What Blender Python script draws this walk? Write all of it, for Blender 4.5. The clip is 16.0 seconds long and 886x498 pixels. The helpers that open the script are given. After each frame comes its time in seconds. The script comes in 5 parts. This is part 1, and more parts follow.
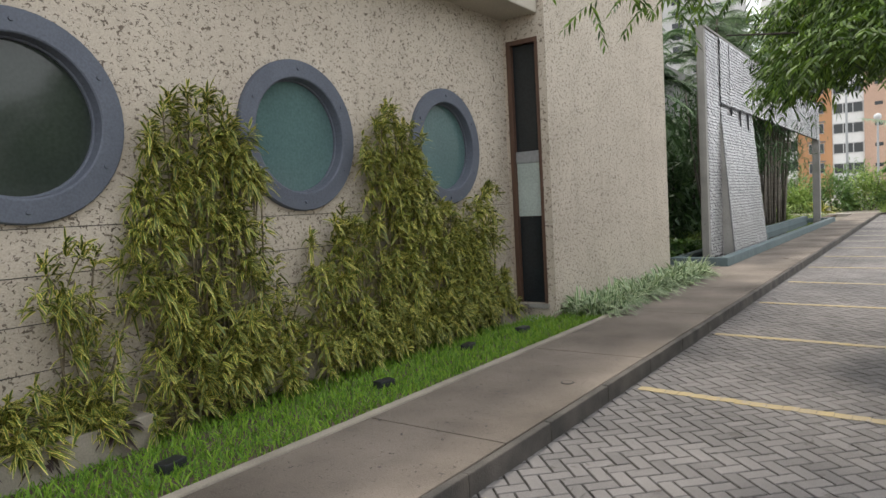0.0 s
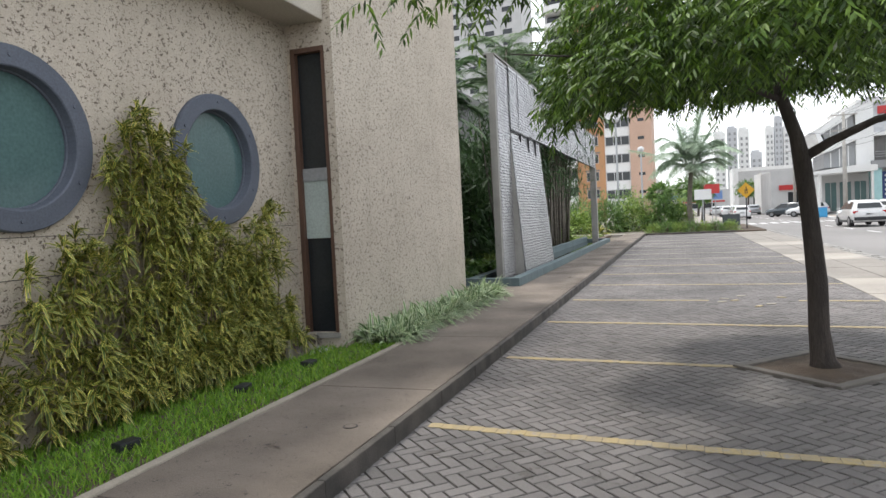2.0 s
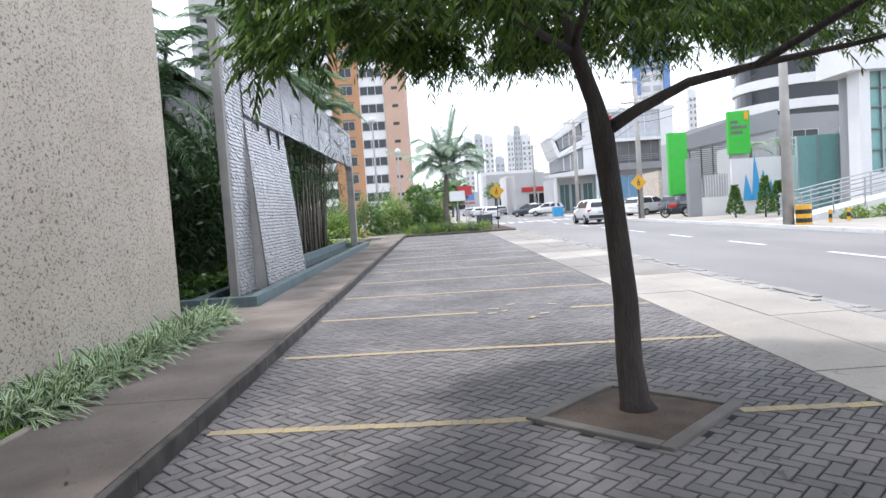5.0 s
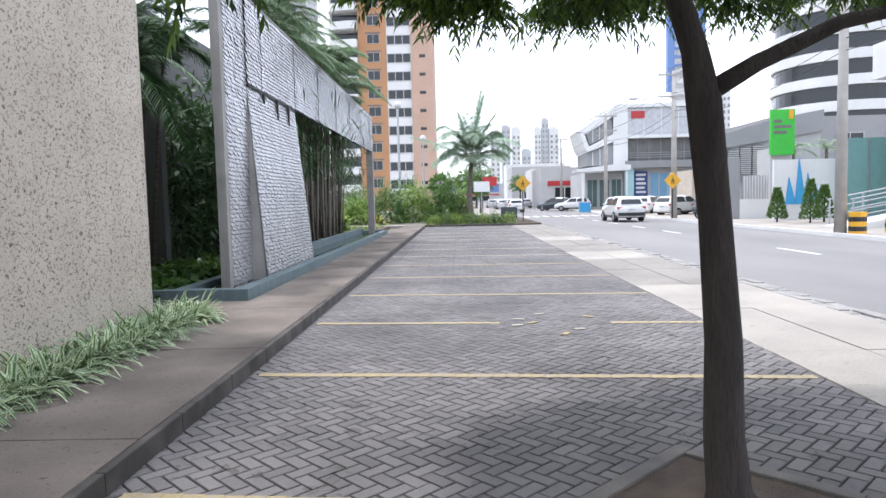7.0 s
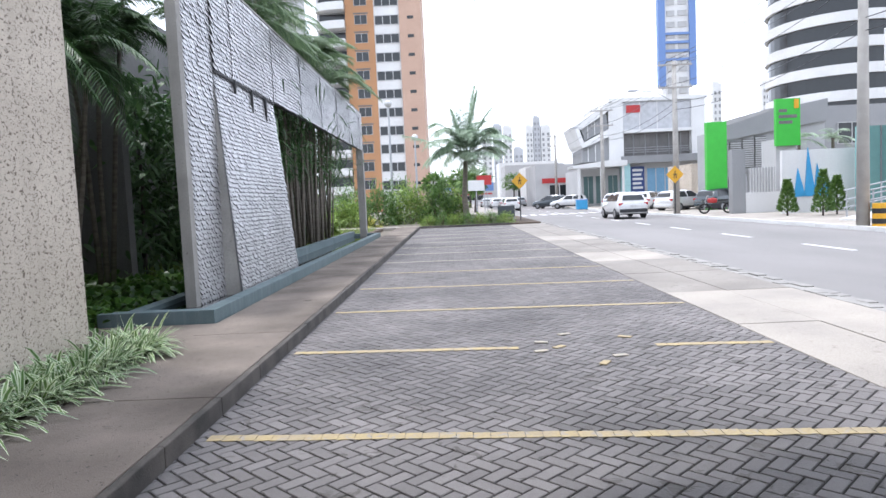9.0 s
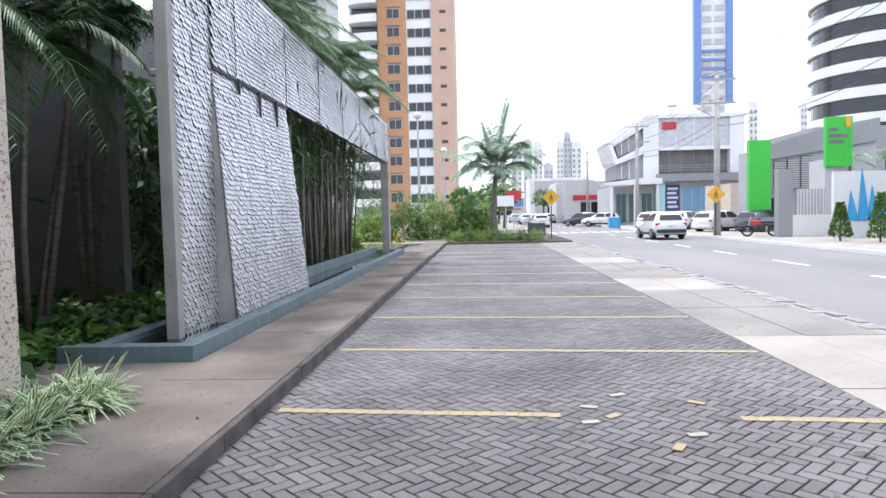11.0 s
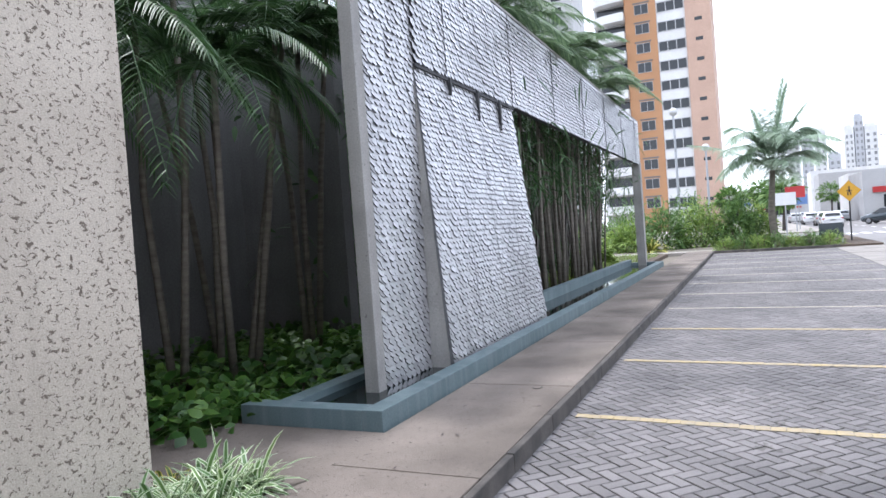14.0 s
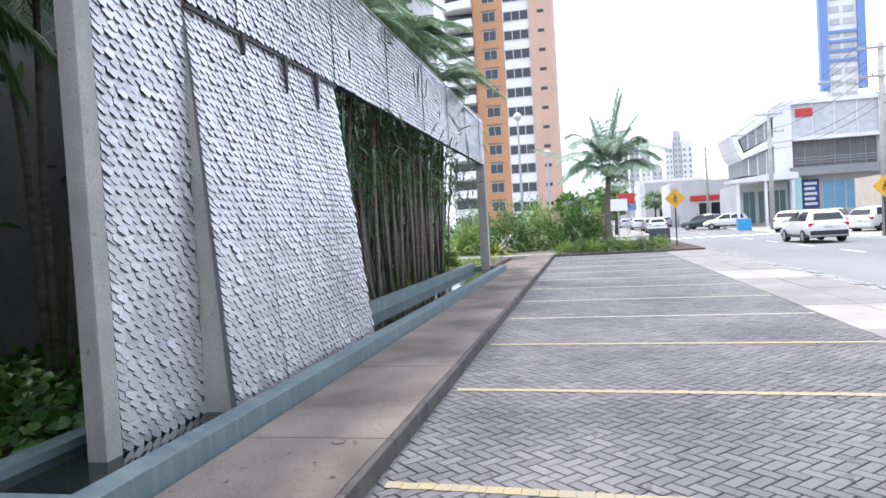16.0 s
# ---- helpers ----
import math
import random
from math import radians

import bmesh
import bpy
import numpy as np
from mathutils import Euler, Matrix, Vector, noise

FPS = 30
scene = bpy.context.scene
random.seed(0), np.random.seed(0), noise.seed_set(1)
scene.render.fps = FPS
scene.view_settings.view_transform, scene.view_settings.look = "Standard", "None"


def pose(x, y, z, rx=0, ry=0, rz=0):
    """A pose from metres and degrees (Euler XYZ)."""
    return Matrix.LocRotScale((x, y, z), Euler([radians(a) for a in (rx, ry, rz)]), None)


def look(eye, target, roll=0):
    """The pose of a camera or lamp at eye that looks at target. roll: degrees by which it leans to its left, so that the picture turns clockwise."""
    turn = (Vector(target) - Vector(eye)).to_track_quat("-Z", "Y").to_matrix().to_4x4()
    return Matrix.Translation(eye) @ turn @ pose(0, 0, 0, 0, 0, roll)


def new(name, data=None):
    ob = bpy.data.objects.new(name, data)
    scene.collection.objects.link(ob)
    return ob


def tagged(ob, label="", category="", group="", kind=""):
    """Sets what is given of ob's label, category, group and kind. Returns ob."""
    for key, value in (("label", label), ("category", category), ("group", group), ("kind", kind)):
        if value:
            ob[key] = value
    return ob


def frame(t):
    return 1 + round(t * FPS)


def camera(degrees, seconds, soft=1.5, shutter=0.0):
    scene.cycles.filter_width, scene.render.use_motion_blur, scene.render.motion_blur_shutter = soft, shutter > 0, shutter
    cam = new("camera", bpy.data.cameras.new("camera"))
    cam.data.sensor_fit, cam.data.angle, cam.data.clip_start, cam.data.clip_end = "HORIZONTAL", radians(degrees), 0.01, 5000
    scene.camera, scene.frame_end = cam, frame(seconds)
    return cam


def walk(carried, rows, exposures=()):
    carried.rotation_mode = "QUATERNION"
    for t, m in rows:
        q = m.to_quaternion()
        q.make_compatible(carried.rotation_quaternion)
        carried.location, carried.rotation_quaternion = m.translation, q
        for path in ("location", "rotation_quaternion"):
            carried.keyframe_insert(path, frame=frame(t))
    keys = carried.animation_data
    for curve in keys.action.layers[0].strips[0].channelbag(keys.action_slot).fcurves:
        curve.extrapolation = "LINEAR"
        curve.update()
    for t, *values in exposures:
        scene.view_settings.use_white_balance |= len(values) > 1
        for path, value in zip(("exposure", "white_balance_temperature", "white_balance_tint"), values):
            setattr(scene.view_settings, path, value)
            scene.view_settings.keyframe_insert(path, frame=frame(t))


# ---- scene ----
cam = camera(67.2, 16.0)
PATH = [
    (0, (0.271, 0.032, 1.61), (-0.906, 1.645, 1.489), -3.1),
    (0.5, (0.314, -0.052, 1.644), (-0.945, 1.498, 1.537), -2.9),
    (1, (0.301, 0.069, 1.637), (-0.8, 1.732, 1.492), -2.4),
    (1.5, (0.211, 0.329, 1.627), (-0.647, 2.131, 1.496), -2.8),
    (2, (0.171, 0.685, 1.599), (-0.499, 2.567, 1.511), -2.9),
    (2.5, (0.27, 1.028, 1.628), (-0.1, 2.993, 1.566), -3.2),
    (3, (0.195, 1.521, 1.586), (0.256, 3.52, 1.558), -2.2),
    (3.5, (0.097, 1.875, 1.579), (0.188, 3.871, 1.497), -3.5),
    (4, (0.148, 2.296, 1.562), (0.2, 4.292, 1.453), -3.8),
    (4.5, (0.091, 2.735, 1.593), (0.111, 4.733, 1.509), -3.2),
    (5, (0.071, 3.092, 1.548), (0.088, 5.089, 1.429), -3.9),
    (5.2, (0.139, 3.242, 1.484), (0.094, 5.242, 1.462), -3.8),
    (7.5, (0.093, 4.988, 1.547), (0.049, 6.981, 1.384), -1.2),
    (8, (0.049, 5.413, 1.526), (0.026, 7.407, 1.376), -2.4),
    (10.3, (-0.049, 7.039, 1.542), (-0.083, 9.033, 1.4), -2.6),
    (10.5, (-0.026, 7.204, 1.585), (-0.092, 9.201, 1.493), -1.4),
    (11, (-0.013, 7.561, 1.602), (-0.124, 9.555, 1.5), -1.3),
    (11.5, (-0.025, 7.919, 1.627), (-0.176, 9.913, 1.586), -2.5),
    (12, (-0.029, 8.279, 1.602), (-0.276, 10.263, 1.559), -2.5),
    (12.5, (-0.046, 8.615, 1.587), (-0.427, 10.575, 1.468), -2.1),
    (13, (-0.147, 8.973, 1.644), (-0.795, 10.865, 1.639), -4.0),
    (13.5, (-0.206, 9.279, 1.671), (-1.077, 11.079, 1.662), -5.3),
    (14, (-0.217, 9.642, 1.672), (-1.055, 11.457, 1.638), -4.2),
    (14.5, (-0.29, 10.026, 1.651), (-1.071, 11.864, 1.544), -3.7),
    (15, (-0.348, 10.453, 1.684), (-1.004, 12.342, 1.663), -4.5),
    (15.5, (-0.326, 10.9, 1.649), (-0.939, 12.803, 1.637), -3.3),
    (16, (-0.37, 11.37, 1.645), (-0.788, 13.325, 1.584), -3.4),
]
walk(cam, [(t, look(e, a, r)) for t, e, a, r in PATH],
     [(0, 0.92, 6750, 9), (1.5, 0.9, 6600, 9), (2.5, 0.95, 6350, 10), (3.5, 1.05, 6100, 11), (8, 1.15, 5950, 13), (12, 1.22, 5880, 13), (16, 1.3, 5800, 14)])

# ---- light ----
world = bpy.data.worlds.new("world")
scene.world = world
world.use_nodes = True
wn = world.node_tree
wbg = wn.nodes["Background"]
sky = wn.nodes.new("ShaderNodeTexSky")
sky.sky_type = "NISHITA"
sky.sun_disc = False
SUN_EL, SUN_AZ = radians(73), radians(-62)
sky.sun_elevation, sky.sun_rotation = SUN_EL, SUN_AZ
sky.dust_density, sky.ozone_density, sky.air_density = 4.0, 1.0, 1.0
cloud = wn.nodes.new("ShaderNodeMix")
cloud.data_type = "RGBA"
cloud.inputs[0].default_value = 0.72
cloud.inputs[7].default_value = (10.3, 10.6, 11.0, 1)
wn.links.new(sky.outputs[0], cloud.inputs[6])
wn.links.new(cloud.outputs[2], wbg.inputs[0])
wbg.inputs[1].default_value = 0.117
sun_data = bpy.data.lights.new("sun", "SUN")
sun_data.energy, sun_data.angle, sun_data.color = 1.15, radians(5.0), (1.0, 0.95, 0.87)
sun = new("sun", sun_data)
sun_dir = Vector((math.sin(SUN_AZ) * math.cos(SUN_EL), math.cos(SUN_AZ) * math.cos(SUN_EL), math.sin(SUN_EL)))
sun.matrix_world = look(sun_dir * 80, (0, 0, 0))


# ---- materials ----
def mat(name, base, second=None, rough=0.8, scale=4.0, fine=60.0, bump=0.15, metal=0.0, spots=None, spot_scale=30.0,
        spot_size=0.25, stretch=(1, 1, 1), per_piece=0.0, streak=0.0, streak_col=(0.1, 0.1, 0.09), dist=0.01):
    """Two scales of noise between two colours, optional dark pits, a bump, and a shift from piece to piece."""
    m = bpy.data.materials.new(name)
    m.use_nodes = True
    t = m.node_tree
    n, l = t.nodes, t.links
    bs = n["Principled BSDF"]
    bs.inputs["Roughness"].default_value = rough
    bs.inputs["Metallic"].default_value = metal
    geo = n.new("ShaderNodeNewGeometry")
    mp = n.new("ShaderNodeMapping")
    mp.inputs["Scale"].default_value = stretch
    l.new(geo.outputs["Position"], mp.inputs[0])
    second = second or tuple(c * 0.75 for c in base)

    def noise_tex(s, detail=6):
        k = n.new("ShaderNodeTexNoise")
        k.inputs["Scale"].default_value, k.inputs["Detail"].default_value = s, detail
        l.new(mp.outputs[0], k.inputs["Vector"])
        return k

    def ramp(src, a, b):
        r = n.new("ShaderNodeMapRange")
        r.inputs[1].default_value, r.inputs[2].default_value = a, b
        l.new(src, r.inputs[0])
        return r.outputs[0]

    def mix(f, a, b, kind="MIX"):
        k = n.new("ShaderNodeMix")
        k.data_type, k.blend_type = "RGBA", kind
        for s, v in ((0, f), (6, a), (7, b)):
            if isinstance(v, (int, float)):
                k.inputs[s].default_value = v
            elif isinstance(v, tuple):
                k.inputs[s].default_value = (*v[:3], 1)
            else:
                l.new(v, k.inputs[s])
        return k.outputs[2]

    big, small = noise_tex(scale), noise_tex(fine, 8)
    col = mix(ramp(big.outputs[0], 0.32, 0.68), base, second)
    col = mix(ramp(small.outputs[0], 0.3, 0.75), col, mix(1.0, col, (0.72, 0.72, 0.72), "MULTIPLY"))
    height = small.outputs[0]
    if streak:
        sm = n.new("ShaderNodeMapping")
        sm.inputs["Scale"].default_value = (7, 7, 0.35)
        l.new(geo.outputs["Position"], sm.inputs[0])
        sn = noise_tex(1.0)
        l.new(sm.outputs[0], sn.inputs["Vector"])
        f = n.new("ShaderNodeMath")
        f.operation = "MULTIPLY"
        f.inputs[1].default_value = streak
        l.new(ramp(sn.outputs[0], 0.48, 0.72), f.inputs[0])
        col = mix(f.outputs[0], col, streak_col)
    if spots:
        v = n.new("ShaderNodeTexNoise")
        v.inputs["Scale"].default_value, v.inputs["Detail"].default_value = spot_scale, 3
        v.inputs["Roughness"].default_value = 0.6
        v.inputs["Distortion"].default_value = 0.9
        l.new(mp.outputs[0], v.inputs["Vector"])
        f = ramp(v.outputs[0], spot_size + 0.045, spot_size)
        col = mix(f, col, spots)
        sub = n.new("ShaderNodeMath")
        sub.operation = "SUBTRACT"
        l.new(small.outputs[0], sub.inputs[0])
        l.new(f, sub.inputs[1])
        height = sub.outputs[0]
    if per_piece:
        oi = n.new("ShaderNodeObjectInfo")
        add = n.new("ShaderNodeMath")
        add.operation = "ADD"
        l.new(oi.outputs["Random"], add.inputs[0])
        l.new(geo.outputs["Random Per Island"], add.inputs[1])
        fr = n.new("ShaderNodeMath")
        fr.operation = "FRACT"
        l.new(add.outputs[0], fr.inputs[0])
        hs = n.new("ShaderNodeHueSaturation")
        mr = n.new("ShaderNodeMapRange")
        mr.inputs[3].default_value, mr.inputs[4].default_value = 1 - per_piece, 1 + per_piece
        l.new(fr.outputs[0], mr.inputs[0])
        l.new(mr.outputs[0], hs.inputs["Value"])
        l.new(col, hs.inputs["Color"])
        col = hs.outputs[0]
    l.new(col, bs.inputs["Base Color"])
    if bump:
        b = n.new("ShaderNodeBump")
        b.inputs["Strength"].default_value, b.inputs["Distance"].default_value = bump, dist
        l.new(height, b.inputs["Height"])
        l.new(b.outputs[0], bs.inputs["Normal"])
    return m


def leaf_mat(name, mid, edge=None, edge_at=0.3, rough=0.45, vary=0.3, through_light=0.25):
    """A leaf: edge colour along both margins, a shift from leaf to leaf, some light passing through."""
    m = bpy.data.materials.new(name)
    m.use_nodes = True
    t = m.node_tree
    n, l = t.nodes, t.links
    bs = n["Principled BSDF"]
    bs.inputs["Roughness"].default_value = rough
    geo = n.new("ShaderNodeNewGeometry")
    hs = n.new("ShaderNodeHueSaturation")
    mr = n.new("ShaderNodeMapRange")
    mr.inputs[3].default_value, mr.inputs[4].default_value = 1 - vary, 1 + vary
    l.new(geo.outputs["Random Per Island"], mr.inputs[0])
    l.new(mr.outputs[0], hs.inputs["Value"])
    mr2 = n.new("ShaderNodeMapRange")
    mr2.inputs[3].default_value, mr2.inputs[4].default_value = 0.515, 0.48
    l.new(geo.outputs["Random Per Island"], mr2.inputs[0])
    l.new(mr2.outputs[0], hs.inputs["Hue"])
    if edge:
        uv = n.new("ShaderNodeUVMap")
        sep = n.new("ShaderNodeSeparateXYZ")
        l.new(uv.outputs[0], sep.inputs[0])
        d = n.new("ShaderNodeMath")
        d.operation = "SUBTRACT"
        l.new(sep.outputs[0], d.inputs[0])
        d.inputs[1].default_value = 0.5
        a = n.new("ShaderNodeMath")
        a.operation = "ABSOLUTE"
        l.new(d.outputs[0], a.inputs[0])
        r = n.new("ShaderNodeMapRange")
        r.inputs[1].default_value, r.inputs[2].default_value = edge_at - 0.05, edge_at + 0.05
        l.new(a.outputs[0], r.inputs[0])
        k = n.new("ShaderNodeMix")
        k.data_type = "RGBA"
        l.new(r.outputs[0], k.inputs[0])
        k.inputs[6].default_value, k.inputs[7].default_value = (*mid, 1), (*edge, 1)
        l.new(k.outputs[2], hs.inputs["Color"])
    else:
        hs.inputs["Color"].default_value = (*mid, 1)
    l.new(hs.outputs[0], bs.inputs["Base Color"])
    if through_light:
        tr = n.new("ShaderNodeBsdfTranslucent")
        l.new(hs.outputs[0], tr.inputs[0])
        ms = n.new("ShaderNodeMixShader")
        ms.inputs[0].default_value = through_light
        l.new(bs.outputs[0], ms.inputs[1])
        l.new(tr.outputs[0], ms.inputs[2])
        l.new(ms.outputs[0], n["Material Output"].inputs[0])
    return m


def plain(name, col, rough=0.5, metal=0.0, coat=0.0, spec=0.5):
    m = mat(name, col, tuple(c * 0.9 for c in col), rough, 3.0, 40.0, 0.03, metal)
    m.node_tree.nodes["Principled BSDF"].inputs["Coat Weight"].default_value = coat
    m.node_tree.nodes["Principled BSDF"].inputs["Specular IOR Level"].default_value = spec
    return m


PLASTER = mat("rough_plaster", (0.60, 0.53, 0.44), (0.52, 0.455, 0.375), 0.9, 1.3, 90, 0.5, spots=(0.15, 0.12, 0.095),
              spot_scale=27, spot_size=0.385, stretch=(1, 1, 1.25), streak=0.22, streak_col=(0.3, 0.25, 0.2))
SOFFIT = mat("soffit_plaster", (0.5, 0.45, 0.38), (0.44, 0.4, 0.34), 0.9, 2, 50, 0.1)
CONCRETE = mat("raw_concrete", (0.36, 0.345, 0.32), (0.27, 0.26, 0.245), 0.85, 2.2, 60, 0.3, spots=(0.16, 0.15, 0.14),
               spot_scale=22, spot_size=0.3, streak=0.35, streak_col=(0.17, 0.165, 0.155))
WALKWAY = mat("worn_walkway_concrete", (0.255, 0.214, 0.18), (0.105, 0.086, 0.07), 0.9, 0.9, 110, 0.8, spots=(0.07, 0.06, 0.05),
              spot_scale=30, spot_size=0.315)
KERBSTONE = mat("dirty_kerb_concrete", (0.12, 0.105, 0.093), (0.05, 0.046, 0.042), 0.9, 3.5, 80, 0.5)
PALE_KERB = mat("pale_edging_concrete", (0.38, 0.34, 0.28), (0.26, 0.23, 0.19), 0.9, 3, 80, 0.4)
APRON = mat("pale_apron_concrete", (0.43, 0.39, 0.34), (0.30, 0.275, 0.245), 0.88, 0.6, 70, 0.25, spots=(0.25, 0.22, 0.19),
            spot_scale=9, spot_size=0.3)
APRON_OLD = mat("old_darker_apron_concrete", (0.30, 0.275, 0.245), (0.22, 0.2, 0.18), 0.9, 0.8, 70, 0.3, spots=(0.16, 0.145, 0.13),
                spot_scale=9, spot_size=0.33)
PAVER = mat("grey_concrete_pavers", (0.215, 0.2, 0.194), (0.12, 0.113, 0.112), 0.85, 0.55, 120, 0.6, per_piece=0.17,
            spots=(0.105, 0.097, 0.09), spot_scale=5, spot_size=0.33)
JOINT = mat("dark_joint_sand", (0.03, 0.027, 0.024), (0.018, 0.016, 0.014), 0.95, 3, 120, 0.4)
YELLOW = mat("worn_yellow_road_paint", (0.44, 0.345, 0.17), (0.36, 0.3, 0.2), 0.8, 4, 60, 0.2, spots=(0.3, 0.27, 0.22),
             spot_scale=14, spot_size=0.38)
PALE_PAINT = mat("faded_white_yellow_paint", (0.47, 0.42, 0.31), (0.38, 0.35, 0.3), 0.8, 5, 60, 0.2, spots=(0.3, 0.28, 0.25),
                 spot_scale=12, spot_size=0.42)
ASPHALT = mat("old_grey_asphalt", (0.26, 0.247, 0.24), (0.20, 0.192, 0.187), 0.9, 0.35, 150, 0.35, stretch=(1, 0.35, 1))
SOIL = mat("dry_brown_soil", (0.13, 0.095, 0.07), (0.085, 0.062, 0.045), 0.95, 5, 90, 0.7, dist=0.02)
DIRT = mat("dusty_ground", (0.2, 0.17, 0.13), (0.13, 0.12, 0.09), 0.95, 0.2, 20, 0.3)
TEAL = mat("teal_grey_painted_basin", (0.135, 0.185, 0.195), (0.10, 0.145, 0.155), 0.6, 2, 70, 0.2, streak=0.4,
           streak_col=(0.25, 0.28, 0.28))
FRAME_BLUE = mat("slate_blue_cement_ring", (0.115, 0.13, 0.165), (0.095, 0.108, 0.14), 0.75, 3, 60, 0.15)
TILE = mat("silver_grey_scales", (0.68, 0.675, 0.68), (0.50, 0.495, 0.50), 0.36, 0.9, 45, 0.2, metal=0.72, per_piece=0.1,
           streak=0.4, streak_col=(0.26, 0.25, 0.25))
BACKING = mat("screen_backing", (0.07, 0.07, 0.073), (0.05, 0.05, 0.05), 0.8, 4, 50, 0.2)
DARK_WALL = mat("dark_grey_garden_wall", (0.2, 0.195, 0.19), (0.145, 0.142, 0.14), 0.9, 0.8, 30, 0.2, streak=0.3)
TRUNK = mat("dark_tree_bark", (0.085, 0.07, 0.062), (0.05, 0.042, 0.038), 0.95, 9, 70, 0.9, stretch=(1, 1, 0.25), dist=0.02)
PALM_BARK = mat("ringed_palm_stem", (0.20, 0.175, 0.14), (0.115, 0.1, 0.08), 0.85, 5, 60, 0.4, stretch=(0.6, 0.6, 3.5))
BAMBOO = mat("grey_bamboo_stem", (0.25, 0.225, 0.195), (0.14, 0.125, 0.11), 0.75, 3, 60, 0.3, stretch=(1, 1, 2))
TWIG = mat("pale_shrub_stem", (0.22, 0.18, 0.12), (0.13, 0.105, 0.07), 0.85, 10, 60, 0.3)
TIMBER = mat("brown_timber_frame", (0.125, 0.065, 0.04), (0.085, 0.045, 0.03), 0.6, 3, 60, 0.3, stretch=(9, 9, 0.7))
# Near-black for the panel seams and for shade painted under the scale lips.
SEAM_SHADE = mat("dark_seam_and_lip_shade", (0.06, 0.06, 0.063), (0.04, 0.04, 0.042), 0.8, 5, 60, 0.1)
GREY_STEEL = plain("galvanised_steel", (0.42, 0.43, 0.44), 0.5, 0.6)
BLACK = plain("black_plastic", (0.018, 0.02, 0.024), 0.45)
NEAR_BLACK = plain("dark_glazing", (0.02, 0.024, 0.027), 0.08)
TEAL_GLASS = plain("frosted_teal_glazing", (0.10, 0.17, 0.17), 0.12)
DARK_GLASS = plain("dark_green_glazing", (0.035, 0.045, 0.038), 0.08)
ANNEX_GREY = mat("annex_grey_stucco", (0.40, 0.405, 0.41), (0.34, 0.345, 0.35), 0.8, 0.5, 20, 0.1)
NAVY = plain("dark_blue_banner", (0.03, 0.06, 0.2), 0.5)
SKYBLUE_PALE = plain("pale_blue_shop_window", (0.2, 0.38, 0.55), 0.2)
PALE_CYAN = plain("pale_cyan_panel", (0.42, 0.68, 0.70), 0.4)
TEAL_BRIGHT = plain("pale_teal_glazing", (0.22, 0.42, 0.40), 0.15)
FROSTED = plain("pale_frosted_panel", (0.42, 0.48, 0.45), 0.5)
WHITE = mat("white_painted_wall", (0.74, 0.74, 0.73), (0.66, 0.66, 0.65), 0.7, 0.4, 20, 0.1, streak=0.15, streak_col=(0.5, 0.5, 0.49))
OFFWHITE = mat("grey_white_stucco", (0.5, 0.5, 0.5), (0.43, 0.43, 0.43), 0.8, 0.4, 20, 0.1)
MIDGREY = mat("mid_grey_stucco", (0.30, 0.305, 0.31), (0.25, 0.255, 0.26), 0.8, 0.4, 20, 0.1)
ORANGE = mat("orange_tile_cladding", (0.47, 0.25, 0.12), (0.42, 0.22, 0.105), 0.7, 0.3, 12, 0.1)
PINK_ORANGE = mat("salmon_stucco", (0.54, 0.37, 0.28), (0.49, 0.33, 0.25), 0.8, 0.3, 12, 0.1)
GREEN_PAINT = plain("bright_green_panel", (0.06, 0.50, 0.05), 0.5)
BLUE_PAINT = plain("blue_cladding", (0.16, 0.27, 0.55), 0.5)
SKYBLUE = plain("sky_blue_panel", (0.05, 0.33, 0.62), 0.4)
# Grey stucco lightened to carry distance haze in its colour.
TOWER_GREY = mat("hazed_grey_stucco", (0.52, 0.53, 0.55), (0.46, 0.47, 0.49), 0.8, 0.05, 2, 0.05)
SIGN_YELLOW = plain("warning_yellow", (0.75, 0.40, 0.02), 0.45)
RED_PAINT = plain("red_sign_paint", (0.45, 0.03, 0.03), 0.5)
CAR_WHITE = plain("white_car_paint", (0.72, 0.72, 0.72), 0.25, 0.0, 1.0)
CAR_DARK = plain("dark_blue_grey_car_paint", (0.035, 0.05, 0.06), 0.25, 0.2, 1.0)
CAR_SILVER = plain("silver_car_paint", (0.35, 0.36, 0.37), 0.3, 0.5, 1.0)
RUBBER = plain("tyre_rubber", (0.02, 0.02, 0.02), 0.85)
RIM = plain("alloy_rim", (0.35, 0.35, 0.36), 0.35, 0.8)
TAIL_RED = plain("red_tail_light", (0.4, 0.015, 0.015), 0.2)
LAMP_CLEAR = plain("clear_lamp_cover", (0.6, 0.6, 0.6), 0.15)
POLE_CONCRETE = mat("weathered_concrete_pole", (0.44, 0.42, 0.39), (0.34, 0.325, 0.3), 0.9, 2, 60, 0.3)
WATER = plain("dark_still_water", (0.012, 0.018, 0.018), 0.03)

SONG_LEAF = leaf_mat("variegated_yellow_green_leaf", (0.08, 0.135, 0.02), (0.60, 0.54, 0.13), 0.32, 0.5, 0.5, 0.22)
SPIDER_LEAF = leaf_mat("white_edged_strap_leaf", (0.10, 0.19, 0.05), (0.55, 0.62, 0.44), 0.28, 0.5, 0.25, 0.25)
GRASS_BLADE = leaf_mat("bright_green_grass_blade", (0.16, 0.31, 0.03), None, 0, 0.6, 0.4, 0.35)
TREE_LEAF = leaf_mat("green_tree_leaf", (0.075, 0.15, 0.018), None, 0, 0.5, 0.75, 0.28)
PALM_LEAF = leaf_mat("palm_leaflet", (0.055, 0.115, 0.04), None, 0, 0.45, 0.4, 0.3)
